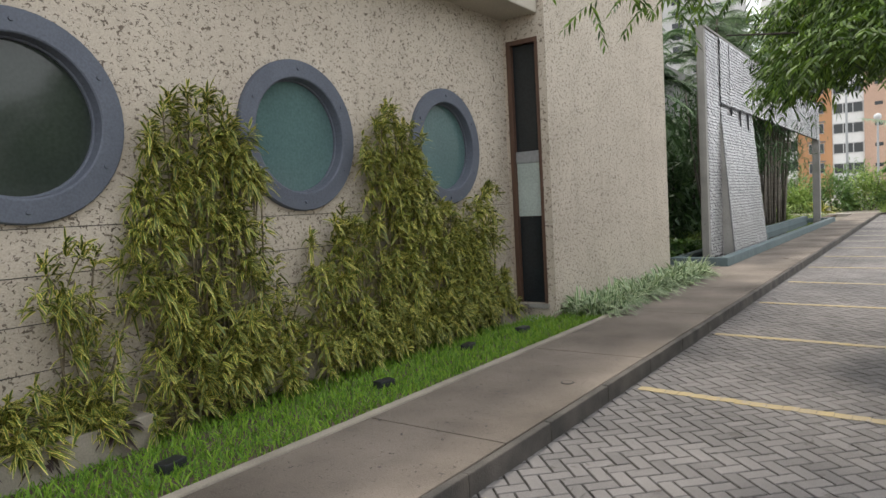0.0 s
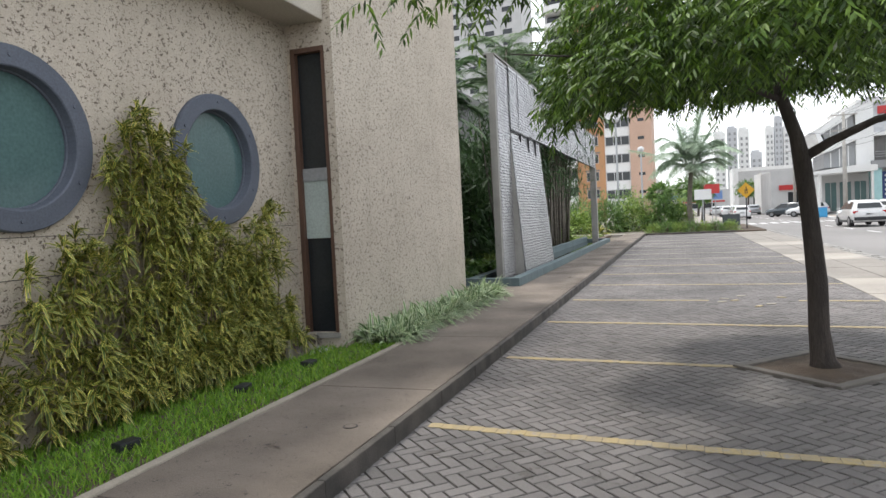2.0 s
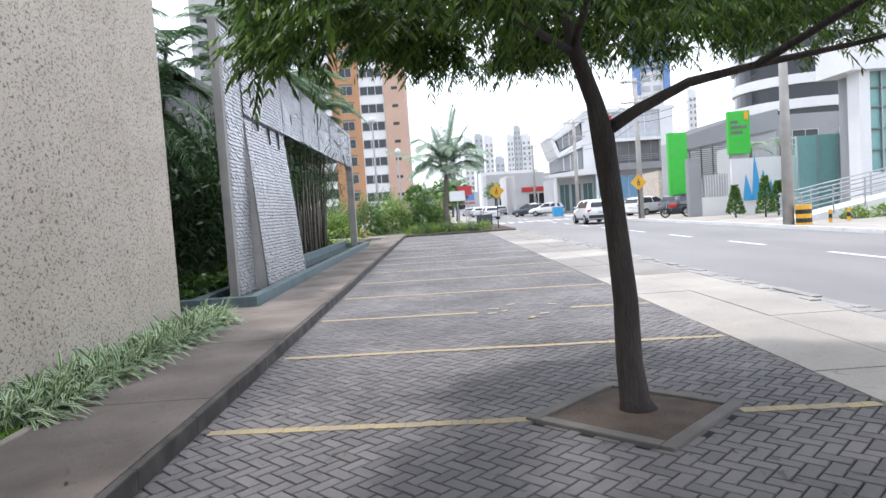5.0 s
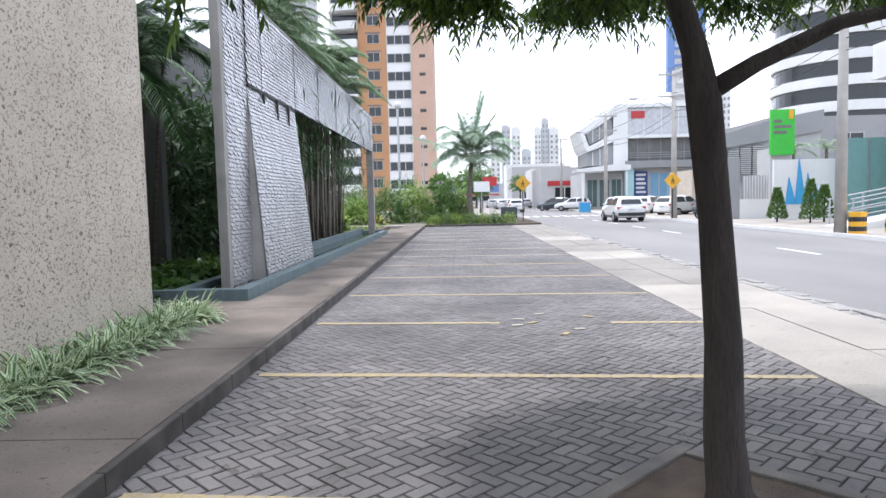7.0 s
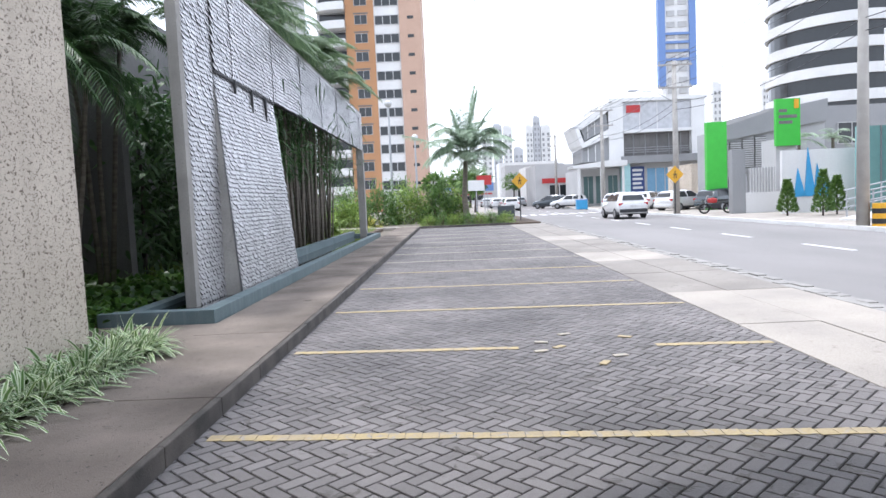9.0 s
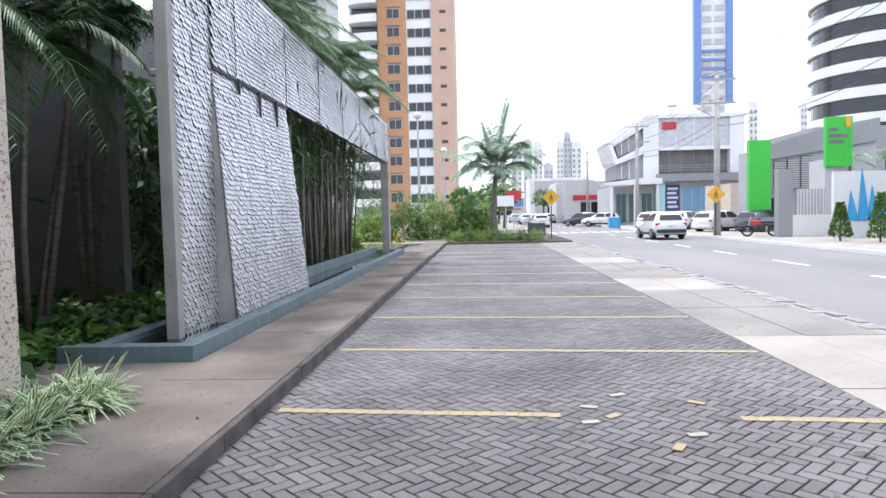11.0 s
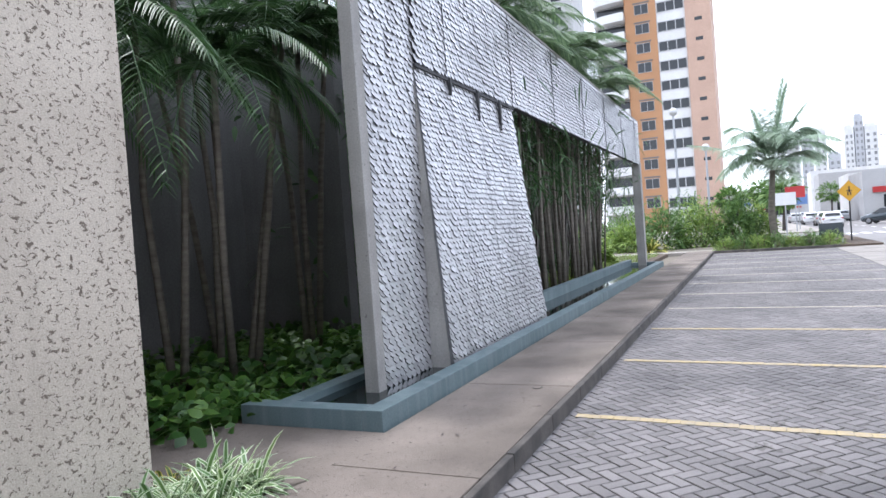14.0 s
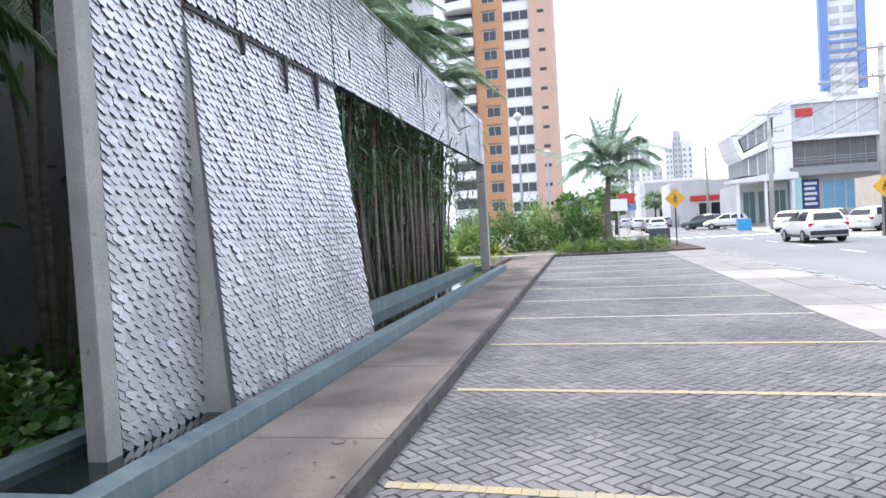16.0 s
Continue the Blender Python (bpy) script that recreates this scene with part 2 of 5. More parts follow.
AIRY_PALM = leaf_mat("grey_green_palm_leaflet", (0.13, 0.2, 0.10), None, 0, 0.45, 0.35, 0.4)
# Blue-green leaf made paler, with the haze over the far palm mixed in.
COCONUT_LEAF = leaf_mat("hazed_blue_green_leaflet", (0.31, 0.40, 0.29), None, 0, 0.45, 0.3, 0.4)
BUSH_LEAF = leaf_mat("yellow_green_bush_leaf", (0.20, 0.30, 0.065), None, 0, 0.55, 0.4, 0.3)
DARK_LEAF = leaf_mat("dark_bush_leaf", (0.10, 0.19, 0.045), None, 0, 0.5, 0.4, 0.3)
GROUND_LEAF = leaf_mat("heart_shaped_ground_leaf", (0.05, 0.125, 0.02), (0.085, 0.17, 0.03), 0.4, 0.4, 0.4, 0.25)
PURPLE_LEAF = leaf_mat("dark_purple_bromeliad_leaf", (0.045, 0.028, 0.025), None, 0, 0.5, 0.3, 0.1)


# ---- building helpers ----
def smooth_mesh(me, on=True):
    me.polygons.foreach_set("use_smooth", [on] * len(me.polygons))


def part(name, bm, material, parent=None, label="", smooth=False):
    me = bpy.data.meshes.new(name)
    bm.normal_update()
    bm.to_mesh(me)
    bm.free()
    me.materials.append(material)
    if smooth:
        smooth_mesh(me)
    ob = new(name, me)
    if parent:
        ob.parent = parent
    if label:
        ob["label"] = label
    return ob


def thing(name, label, category, at=(0, 0, 0), group="", kind="", rz=0):
    ob = new(name)
    ob.matrix_basis = pose(*at, 0, 0, rz)
    return tagged(ob, label, category, group, kind)


def box(bm, x0, x1, y0, y1, z0, z1, bevel=0.0):
    r = bmesh.ops.create_cube(bm, size=1, matrix=Matrix.LocRotScale(((x0 + x1) / 2, (y0 + y1) / 2, (z0 + z1) / 2), None,
                                                                    (x1 - x0, y1 - y0, z1 - z0)))
    if bevel:
        es = {e for v in r["verts"] for e in v.link_edges}
        bmesh.ops.bevel(bm, geom=list(es), offset=bevel, segments=2, affect="EDGES", profile=0.6)
    return bm


def block(name, dims, material, parent=None, label="", bevel=0.0):
    return part(name, box(bmesh.new(), *dims, bevel), material, parent, label)


def tube(bm, pts, radii, sides=8, cap=True):
    """A tapered tube along points."""
    rings = []
    for i, p in enumerate(pts):
        p = Vector(p)
        d = (Vector(pts[min(i + 1, len(pts) - 1)]) - Vector(pts[max(i - 1, 0)])).normalized()
        a = d.cross(Vector((0, 1, 0)) if abs(d.y) < 0.9 else Vector((1, 0, 0))).normalized()
        b = d.cross(a)
        rings.append([bm.verts.new(p + (a * math.cos(k * math.tau / sides) + b * math.sin(k * math.tau / sides)) * radii[i])
                      for k in range(sides)])
    for r0, r1 in zip(rings, rings[1:]):
        for k in range(sides):
            bm.faces.new((r0[k], r0[(k + 1) % sides], r1[(k + 1) % sides], r1[k]))
    if cap:
        bm.faces.new(rings[0][::-1])
        bm.faces.new(rings[-1])
    return bm


def mesh_of(name, verts, faces, material, parent=None, uv=None, label=""):
    me = bpy.data.meshes.new(name)
    me.from_pydata(verts, [], faces)
    if uv is not None:
        lay = me.uv_layers.new(name="UVMap")
        lay.data.foreach_set("uv", np.asarray(uv, dtype=np.float32).ravel())
    me.materials.append(material)
    ob = new(name, me)
    if parent:
        ob.parent = parent
    if label:
        ob["label"] = label
    return ob


RNG = np.random.default_rng(7)


def unit(a):
    return a / np.maximum(np.linalg.norm(a, axis=1, keepdims=True), 1e-9)


def leaf_mesh(name, base, way, length, width, droop, material, parent=None, label="", profile=(0.35, 1.0, 0.75, 0.06), twist=0.5):
    """Strap or lance leaves, each a bent strip that tapers to its tip."""
    base, way = np.asarray(base, float), unit(np.asarray(way, float))
    n, k = len(base), len(profile)
    length, width, droop = (np.broadcast_to(np.asarray(v, float), (n,)) for v in (length, width, droop))
    side = unit(np.cross(way, np.array([0, 0, 1.0]) + RNG.normal(0, twist, (n, 3))))
    s = np.linspace(0, 1, k)
    mid = base[:, None] + way[:, None] * (length[:, None] * s)[..., None]
    mid[..., 2] -= droop[:, None] * length[:, None] * s ** 2
    half = side[:, None] * (width[:, None] * 0.5 * np.array(profile))[..., None]
    v = np.stack([mid - half, mid + half], axis=2).reshape(-1, 3)
    q = np.array([[2 * i, 2 * i + 1, 2 * i + 3, 2 * i + 2] for i in range(k - 1)])
    f = (np.arange(n)[:, None, None] * 2 * k + q).reshape(-1, 4)
    u = np.array([[(0, s[i]), (1, s[i]), (1, s[i + 1]), (0, s[i + 1])] for i in range(k - 1)])
    uv = np.broadcast_to(u, (n, *u.shape)).reshape(-1, 2)
    return mesh_of(name, v.tolist(), f.tolist(), material, parent, uv, label)


def ball_ways(n, up=0.0):
    w = RNG.normal(0, 1, (n, 3))
    w[:, 2] += up
    return unit(w)

# ---- ground, road, walkway ----
def structure(ob, label, category):
    return tagged(ob, label, category, kind="structure")


structure(block("ground", (-900, 900, -500, 1500, -0.4, -0.06), DIRT), "dusty bare ground reaching the horizon", "ground")
structure(block("road", (5.3, 12.9, -120, 420, -0.2, -0.02), ASPHALT), "wide worn grey asphalt street", "road")
structure(block("side_road", (-60, 5.3, 60, 68, -0.2, -0.022), ASPHALT), "asphalt side street beyond the garden", "road")
structure(block("pavement_bedding", (-1.8, 3.1, -9, 43.0, -0.2, -0.014), JOINT), "dark sand bedding under grey pavers", "pavement")

apron = thing("apron", "pale weathered concrete apron slabs beside the street", "pavement", kind="structure")
for i in range(22):
    y = -9 + i * 2.5
    age = APRON_OLD if i in (3, 10, 11) or (i > 12 and i != 15) else APRON
    block("slab", (3.105, 4.0, y + 0.008, y + 2.492, -0.2, 0.005 + 0.004 * (i % 2)), age, apron, bevel=0.006)
    block("slab", (4.012, 4.95, y + 0.008, y + 2.492, -0.2, 0.005 + 0.003 * (i % 3)), age, apron, bevel=0.006)
bm = bmesh.new()
rg = random.Random(4)
y = -9.0
while y < 46:
    w = rg.uniform(0.18, 0.4)
    for x in (4.97, 5.15):
        box(bm, x, x + 0.165, y + 0.01, y + w, -0.15, -0.012 + rg.uniform(0, 0.03), 0.012)
    y += w
gutter = part("gutter_stones", bm, CONCRETE)
tagged(gutter, "row of rough dark gutter stones along the street", "gutter", kind="stuff")

walkway = thing("walkway", "raised brown-grey concrete walkway, stained and jointed", "walkway", kind="structure")
for i in range(21):
    y = -9 + i * 2.5
    block("slab", (-2.99, -1.86, y + 0.006, y + 2.494, -0.1, 0.138), WALKWAY, walkway, bevel=0.008)
bm = bmesh.new()
for i in range(52):
    y = -9 + i
    box(bm, -1.858, -1.80, y + 0.002, y + 0.998, -0.1, 0.134 + rg.uniform(-0.004, 0.004), 0.012)
part("kerb", bm, KERBSTONE, walkway, "dark worn kerb edge")
block("edging", (-3.075, -2.994, -9, 8.2, -0.1, 0.15), PALE_KERB, walkway, "pale concrete edging strip", 0.01)
block("edging", (-3.075, -2.994, 8.2, 13.0, -0.1, 0.143), PALE_KERB, walkway, "pale concrete edging strip", 0.01)
structure(block("landing", (-5.0, -2.995, 13.02, 14.28, -0.1, 0.13), WALKWAY), "stained concrete landing before the basin", "walkway")
structure(block("cross_path", (-12, -1.8, 43.55, 45.0, -0.1, 0.1), APRON), "pale concrete path crossing behind the parking bays", "walkway")
for nm, (x, yy) in (("drain_cap", (-2.12, 4.93)), ("drain_cap", (-2.2, 15.9))):
    c = thing(nm, "small round metal cap set in the walkway", "drain cap", (x, yy, 0.139))
    b = bmesh.new()
    tube(b, [(0, 0, -0.01), (0, 0, 0.004)], [0.055, 0.055], 14)
    part("rim", b, KERBSTONE, c)
    b = bmesh.new()
    tube(b, [(0, 0, 0.0045), (0, 0, 0.006)], [0.042, 0.04], 14)
    part("plug", b, WALKWAY, c)
structure(block("planting_bed", (-4.25, -3.077, -9, 13.01, -0.1, 0.12), SOIL), "dark soil strip between wall and walkway", "soil")
structure(block("garden_bed", (-9.5, -3.9, 14.3, 44, -0.1, 0.09), SOIL), "shaded soil of the palm garden", "soil")
structure(block("garden_bed_gap", (-9.5, -5.01, 11.5, 14.29, -0.1, 0.092), SOIL), "shaded soil behind the landing", "soil")

# painted bay lines, broken where the pavers were lifted
LINES_Y = [0.48 + 2.5 * i for i in range(-1, 18)]
line_no = 0
for y in LINES_Y:
    mt = YELLOW if y < 22 else PALE_PAINT
    spans = [(-1.72, 3.06)]
    if abs(y - 7.98) < 0.1:
        spans = [(-1.72, 0.66), (2.12, 3.06)]
    if abs(y - 12.98) < 0.1:
        spans = [(-1.72, 0.6), (1.95, 3.06)]
    for a, b in spans:
        bm = bmesh.new()
        n = int((b - a) / 0.11)
        for k in range(n):
            x0 = a + (b - a) * k / n
            jag = rg.uniform(-0.008, 0.008)
            box(bm, x0, x0 + (b - a) / n - 0.004, y - 0.052 + jag - 0.08 * (x0 + 1.75), y + 0.052 + jag - 0.08 * (x0 + 1.75), 0.001, 0.0045)
        tagged(part("bay_line", bm, mt), "worn yellow painted parking bay line" if mt is YELLOW else "faded pale parking bay line",
               "road marking", "parking bay lines", "structure")

# ---- buildings beside the walk ----
def wall_with_holes(name, x_face, thick, y0, y1, z0, z1, holes):
    """A wall in the plane x = x_face with round holes (y, z, r) cut through."""
    bm = bmesh.new()
    segs = 40
    ys = sorted({y0, y1, *[h[0] - h[2] * 1.25 for h in holes], *[h[0] + h[2] * 1.25 for h in holes]})
    fronts = {}

    def vert(y, z, back):
        key = (round(y, 4), round(z, 4), back)
        if key not in fronts:
            fronts[key] = bm.verts.new((x_face - (thick if back else 0), y, z))
        return fronts[key]
    for a, b in zip(ys, ys[1:]):
        h = next((h for h in holes if a < h[0] < b), None)
        for back in (0, 1):
            if h is None:
                f = [vert(a, z0, back), vert(b, z0, back), vert(b, z1, back), vert(a, z1, back)]
                bm.faces.new(f if not back else f[::-1])
                continue
            yc, zc, r = h
            s = r * 1.25
            ring = []
            sq = []
            for k in range(segs):
                t = math.tau * k / segs
                c, d = math.cos(t), math.sin(t)
                m = s / max(abs(c), abs(d))
                ring.append(vert(yc + c * r, zc + d * r, back))
                sq.append(vert(yc + c * m, zc + d * m, back))
            for k in range(segs):
                f = [ring[k], sq[k], sq[(k + 1) % segs], ring[(k + 1) % segs]]
                bm.faces.new(f if not back else f[::-1])
            for lo, hi in ((z0, zc - s), (zc + s, z1)):
                f = [vert(a, lo, back), vert(b, lo, back), vert(b, hi, back), vert(a, hi, back)]
                bm.faces.new(f if not back else f[::-1])
            if back:
                for k in range(segs):
                    k2 = (k + 1) % segs
                    t, t2 = math.tau * k / segs, math.tau * k2 / segs
                    bm.faces.new((vert(yc + math.cos(t) * r, zc + math.sin(t) * r, 0), vert(yc + math.cos(t2) * r, zc + math.sin(t2) * r, 0),
                                  vert(yc + math.cos(t2) * r, zc + math.sin(t2) * r, 1), vert(yc + math.cos(t) * r, zc + math.sin(t) * r, 1)))
    return part(name, bm, PLASTER)


PORTS = [(-2.7, 2.32, 0.56), (-0.45, 2.32, 0.56), (1.86, 2.31, 0.56), (4.14, 2.32, 0.56), (6.38, 2.32, 0.56)]
WX = -4.25
structure(wall_with_holes("wall_west", WX, 0.3, -12, 7.8, -0.1, 4.3, PORTS), "beige rough pitted plaster wall with round windows", "wall")
for k in range(5):
    cj = thing("wall_joint", "thin dark course joint in the plaster wall", "wall joint", (0, 0, 0), "course joints", "structure")
    block("joint", (WX - 0.01, WX + 0.0025, -6, 7.78, 0.42 + k * 0.3, 0.426 + k * 0.3), KERBSTONE, cj)
structure(block("room_floor", (-9, WX - 0.3, -12, 7.8, 0.1, 0.2), MIDGREY), "dim floor inside the building", "floor")
structure(block("room_back", (-9.2, -9, -12, 7.8, 0, 4.3), OFFWHITE), "plain wall inside the building", "wall")
structure(block("room_end_south", (-9, -4.55, -12.2, -12.0, 0, 4.3), OFFWHITE), "plain end wall inside the building", "wall")
structure(block("eave_slab", (-9.2, -3.72, -12.2, 7.795, 4.02, 4.3), SOFFIT, bevel=0.02), "beige flat eave slab over the wall", "roof")
structure(block("parapet_roof", (-9.2, -3.72, -12.2, 7.795, 4.305, 6.2), PLASTER), "beige plaster fascia above the eave", "wall")


def ring_profile(bm, prof, segs=48):
    """Turn a profile of (radius, x) round the x axis."""
    rings = [[bm.verts.new((x, r * math.cos(math.tau * k / segs), r * math.sin(math.tau * k / segs))) for k in range(segs)] for r, x in prof]
    for a, b in zip(rings, rings[1:]):
        for k in range(segs):
            bm.faces.new((a[k], a[(k + 1) % segs], b[(k + 1) % segs], b[k]))
    return bm


for i, (yc, zc, r) in enumerate(PORTS):
    w = thing("porthole_window", "round window with a thick slate-blue ring and %s glass" % ("dark greenish" if i == 2 else "frosted teal"),
              "window", (WX, yc, zc), "round windows")
    bm = ring_profile(bmesh.new(), [(0.665, 0.0), (0.665, 0.035), (0.655, 0.05), (0.515, 0.055), (0.505, 0.048), (0.497, -0.03), (0.485, -0.034),
                                    (0.485, -0.09)])
    part("ring_frame", bm, FRAME_BLUE, w, smooth=False)
    bm = bmesh.new()
    c = [bm.verts.new((-0.055, 0.487 * math.cos(math.tau * k / 48), 0.487 * math.sin(math.tau * k / 48))) for k in range(48)]
    bm.faces.new(c)
    bm2 = bmesh.ops.extrude_face_region(bm, geom=bm.faces[:])
    bmesh.ops.translate(bm, verts=[v for v in bm2["geom"] if isinstance(v, bmesh.types.BMVert)], vec=(-0.01, 0, 0))
    part("pane", bm, DARK_GLASS if i == 2 else TEAL_GLASS, w)
    for k in range(6):
        t = math.tau * (k + 0.5) / 6
        bm = bmesh.new()
        tube(bm, [(0.05, 0.585 * math.cos(t), 0.585 * math.sin(t)), (0.062, 0.585 * math.cos(t), 0.585 * math.sin(t))], [0.018, 0.014], 8)
        part("bolt", bm, FRAME_BLUE, w)

# block with the slot window, meeting the walkway
PX, PY0, PY1 = -3.63, 7.8, 12.55
bm = bmesh.new()
DX0, DX1, DZ0, DZ1 = -4.2, -3.74, 0.3, 3.74
box(bm, DX1, PX, PY0, PY0 + 0.3, -0.1, 7.5)
box(bm, -9.0, DX0, PY0, PY0 + 0.3, -0.1, 7.5)
box(bm, DX0, DX1, PY0, PY0 + 0.3, DZ1, 7.5)
box(bm, DX0, DX1, PY0, PY0 + 0.3, -0.1, DZ0)
box(bm, PX - 0.3, PX, PY0 + 0.3, PY1, -0.1, 7.5)
box(bm, -9.0, PX - 0.3, PY1 - 0.3, PY1, -0.1, 7.5)
box(bm, -9.0, -8.7, PY0 + 0.3, PY1 - 0.3, -0.1, 7.5)
bmesh.ops.remove_doubles(bm, verts=bm.verts, dist=0.001)
structure(part("wall_block", bm, PLASTER), "tall beige pitted plaster block beside the walkway", "wall")
structure(block("block_roof", (-9.0, PX, PY0, PY1, 7.505, 7.7), SOFFIT), "flat roof slab of the plaster block", "roof")
slot = thing("slot_window", "tall narrow dark window in a brown timber frame", "window", (0, PY0, 0))
block("frame_side", (DX0 + 0.002, DX0 + 0.062, -0.012, 0.1, DZ0, DZ1), TIMBER, slot, bevel=0.004)
block("frame_side", (DX1 - 0.042, DX1 - 0.002, -0.012, 0.1, DZ0, DZ1), TIMBER, slot, bevel=0.004)
block("frame_head", (DX0 + 0.062, DX1 - 0.042, -0.012, 0.1, DZ1 - 0.06, DZ1 - 0.002), TIMBER, slot, bevel=0.004)
block("pane", (DX0 + 0.062, DX1 - 0.042, 0.06, 0.07, 2.3, DZ1 - 0.062), NEAR_BLACK, slot, "dark upper pane")
block("transom", (DX0 + 0.062, DX1 - 0.042, 0.03, 0.09, 2.15, 2.298), MIDGREY, slot, "grey transom")
block("panel", (DX0 + 0.062, DX1 - 0.042, 0.045, 0.075, 1.45, 2.148), FROSTED, slot, "pale grey-green frosted panel")
block("pane", (DX0 + 0.062, DX1 - 0.042, 0.06, 0.07, DZ0 + 0.002, 1.448), NEAR_BLACK, slot, "dark lower pane")
block("sill", (DX0 - 0.02, DX1 + 0.02, -0.05, -0.002, DZ0 - 0.06, DZ0 - 0.002), CONCRETE, slot)

# walls that close the palm garden
structure(block("wall_garden_back", (-8.7, -8.4, 12.56, 44, 0, 7.0), DARK_WALL), "dark grey shaded garden wall", "wall")
structure(block("wall_garden_side", (-8.4, -6.3, 19.0, 19.25, 0, 5.0), DARK_WALL), "dark grey wall behind the palms", "wall")

# screen of scales over the basin
screen = thing("scale_screen", "long concrete screen clad in silvery grey overlapping scales", "screen wall", kind="structure")
SX, SY0, SY1, SOPEN, SEND = -3.6, 15.25, 16.5, 20.05, 34.0
ZB, ZT = 3.75, 5.22
block("post", (-3.76, -3.605, SY0 - 0.0, SY0 + 0.16, 0.0, ZT), CONCRETE, screen, "raw concrete end fin", 0.01)
block("backing", (-3.80, -3.62, SY0 + 0.161, SY1 + 0.2, 0.05, ZT - 0.01), BACKING, screen)
block("backing_beam", (-3.80, -3.596, SY1 + 0.201, SEND, ZB + 0.02, ZT - 0.01), BACKING, screen)
block("beam_cap", (-3.86, -3.58, SY0, SEND + 0.02, ZT - 0.008, ZT + 0.03), CONCRETE, screen)
block("far_post", (-3.84, -3.56, 33.62, 33.98, 0.0, ZB + 0.018), CONCRETE, screen, "raw concrete far post", 0.012)
bm = bmesh.new()
yA, yB0, yB1 = 16.46, 20.42, 20.03
lean = [((-3.62, 16.52, 3.74), (-3.62, yB1, 3.74)), ((-3.37, yA, 0.17), (-3.37, yB0, 0.17))]
corners = [lean[0][0], lean[0][1], lean[1][1], lean[1][0]]
fr = [bm.verts.new(c) for c in corners]
bk = [bm.verts.new((-3.79, c[1], c[2])) for c in corners]
bm.faces.new(fr)
bm.faces.new(bk[::-1])
for k in range(4):
    bm.faces.new((fr[k], bk[k], bk[(k + 1) % 4], fr[(k + 1) % 4]))
bmesh.ops.recalc_face_normals(bm, faces=bm.faces)
part("leaning_panel", bm, CONCRETE, screen, "panel that leans out at its foot")
bm = bmesh.new()
bm.faces.new([bm.verts.new((c[0] + 0.004, c[1], c[2])) for c in corners[::-1]])
part("leaning_skin", bm, BACKING, screen, "dark sheet behind the scales")

SCALE_W, SCALE_H = 0.104, 0.07


def scale_shape(tilt):
    """One scale in (y, z, out): flat head, foot curved to one side, thick lip."""
    w, h = SCALE_W * 1.04, SCALE_H * 1.5
    prof = [(-0.5, 0.0), (0.5, 0.0), (0.5, -0.7), (0.4, -0.92), (0.16, -1.0), (-0.12, -0.86), (-0.36, -0.66), (-0.5, -0.6)]
    out = []
    for a, b in prof:
        out.append((a * w, b * h, 0.003 + tilt * (-b)))
    for a, b in prof:
        out.append((a * w, b * h, 0.003 + tilt * (-b) - 0.017 * (-b)))
    n = len(prof)
    faces = [tuple(range(n))[::-1]] + [(k, (k + 1) % n, n + (k + 1) % n, n + k) for k in range(1, n)]
    return out, faces


def scale_field(y0, y1, z0, z1, place, seed, seams=1.26):
    """Where scales sit on a panel: list of (tilt number, y, z)."""
    r = random.Random(seed)
    rows = int((z1 - z0) / SCALE_H)
    out = []
    for j in range(rows):
        z = z1 - j * SCALE_H
        y = y0 + SCALE_W * (0.5 if j % 2 else 1.0)
        if j % 2 == 0:
            out.append((0, y0 + SCALE_W * 0.52, z))
        while y < y1 - SCALE_W * 0.45:
            u = (y - y0) % seams
            if u >= 0:
                out.append((r.choice((0, 0, 0, 1, 1, 1, 2)), y + r.uniform(-0.009, 0.009), z + r.uniform(-0.01, 0.01)))
            y += SCALE_W
    return out


TILTS = (0.014, 0.02, 0.028)


def flat_place(y, z):
    return SX - 0.02, y


def beam_place(y, z):
    return (SX + 0.006 if y > 16.55 else SX - 0.02), y


def lean_place(y, z):
    s = (3.74 - z) / (3.74 - 0.17)
    return -3.62 + 0.25 * s, y


scales = [(flat_place, *p) for p in scale_field(SY0 + 0.17, SY1 + 0.11, 0.2, ZB - 0.02, flat_place, 1) if p[1] < SY1 - 0.04 or p[2] > 2.3]
scales_lean = []
for k, y, z in scale_field(16.54, 20.45, 0.2, ZB - 0.03, lean_place, 2, 0.95):
    s = (3.74 - z) / 3.57
    if y < yB1 + (yB0 - yB1) * s - 0.03:
        scales_lean.append((lean_place, k, y, z))
scales_beam = [(beam_place, *p) for p in scale_field(SY0 + 0.17, SEND, ZB - 0.05, ZT - 0.02, beam_place, 3)]


def lip_shade_slots(me):
    """The first face of each scale is silver, its edge faces painted dark as lip shade."""
    me.materials.append(SEAM_SHADE)
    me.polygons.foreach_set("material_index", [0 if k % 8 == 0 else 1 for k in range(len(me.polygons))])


def joined_scales(name, items, label):
    vs, fs = [], []
    for place, k, y, z in items:
        sh, faces = scale_shape(TILTS[k])
        n = len(vs)
        x0 = place(y, z)[0]
        vs += [(x0 + o if place is not lean_place else lean_place(y, z + b)[0] + o, y + a, z + b) for a, b, o in sh]
        fs += [tuple(n + q for q in f) for f in faces]
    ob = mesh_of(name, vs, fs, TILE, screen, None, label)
    lip_shade_slots(ob.data)
    ob["kind"] = "stuff"
    return ob


near_scales = [s for s in scales if s[3] < 2.6][:300]
rest = [s for s in scales if s not in near_scales] + scales_lean
joined_scales("panel_scales", rest, "silvery overlapping scales")
joined_scales("beam_scales", scales_beam, "silvery overlapping scales of the beam")

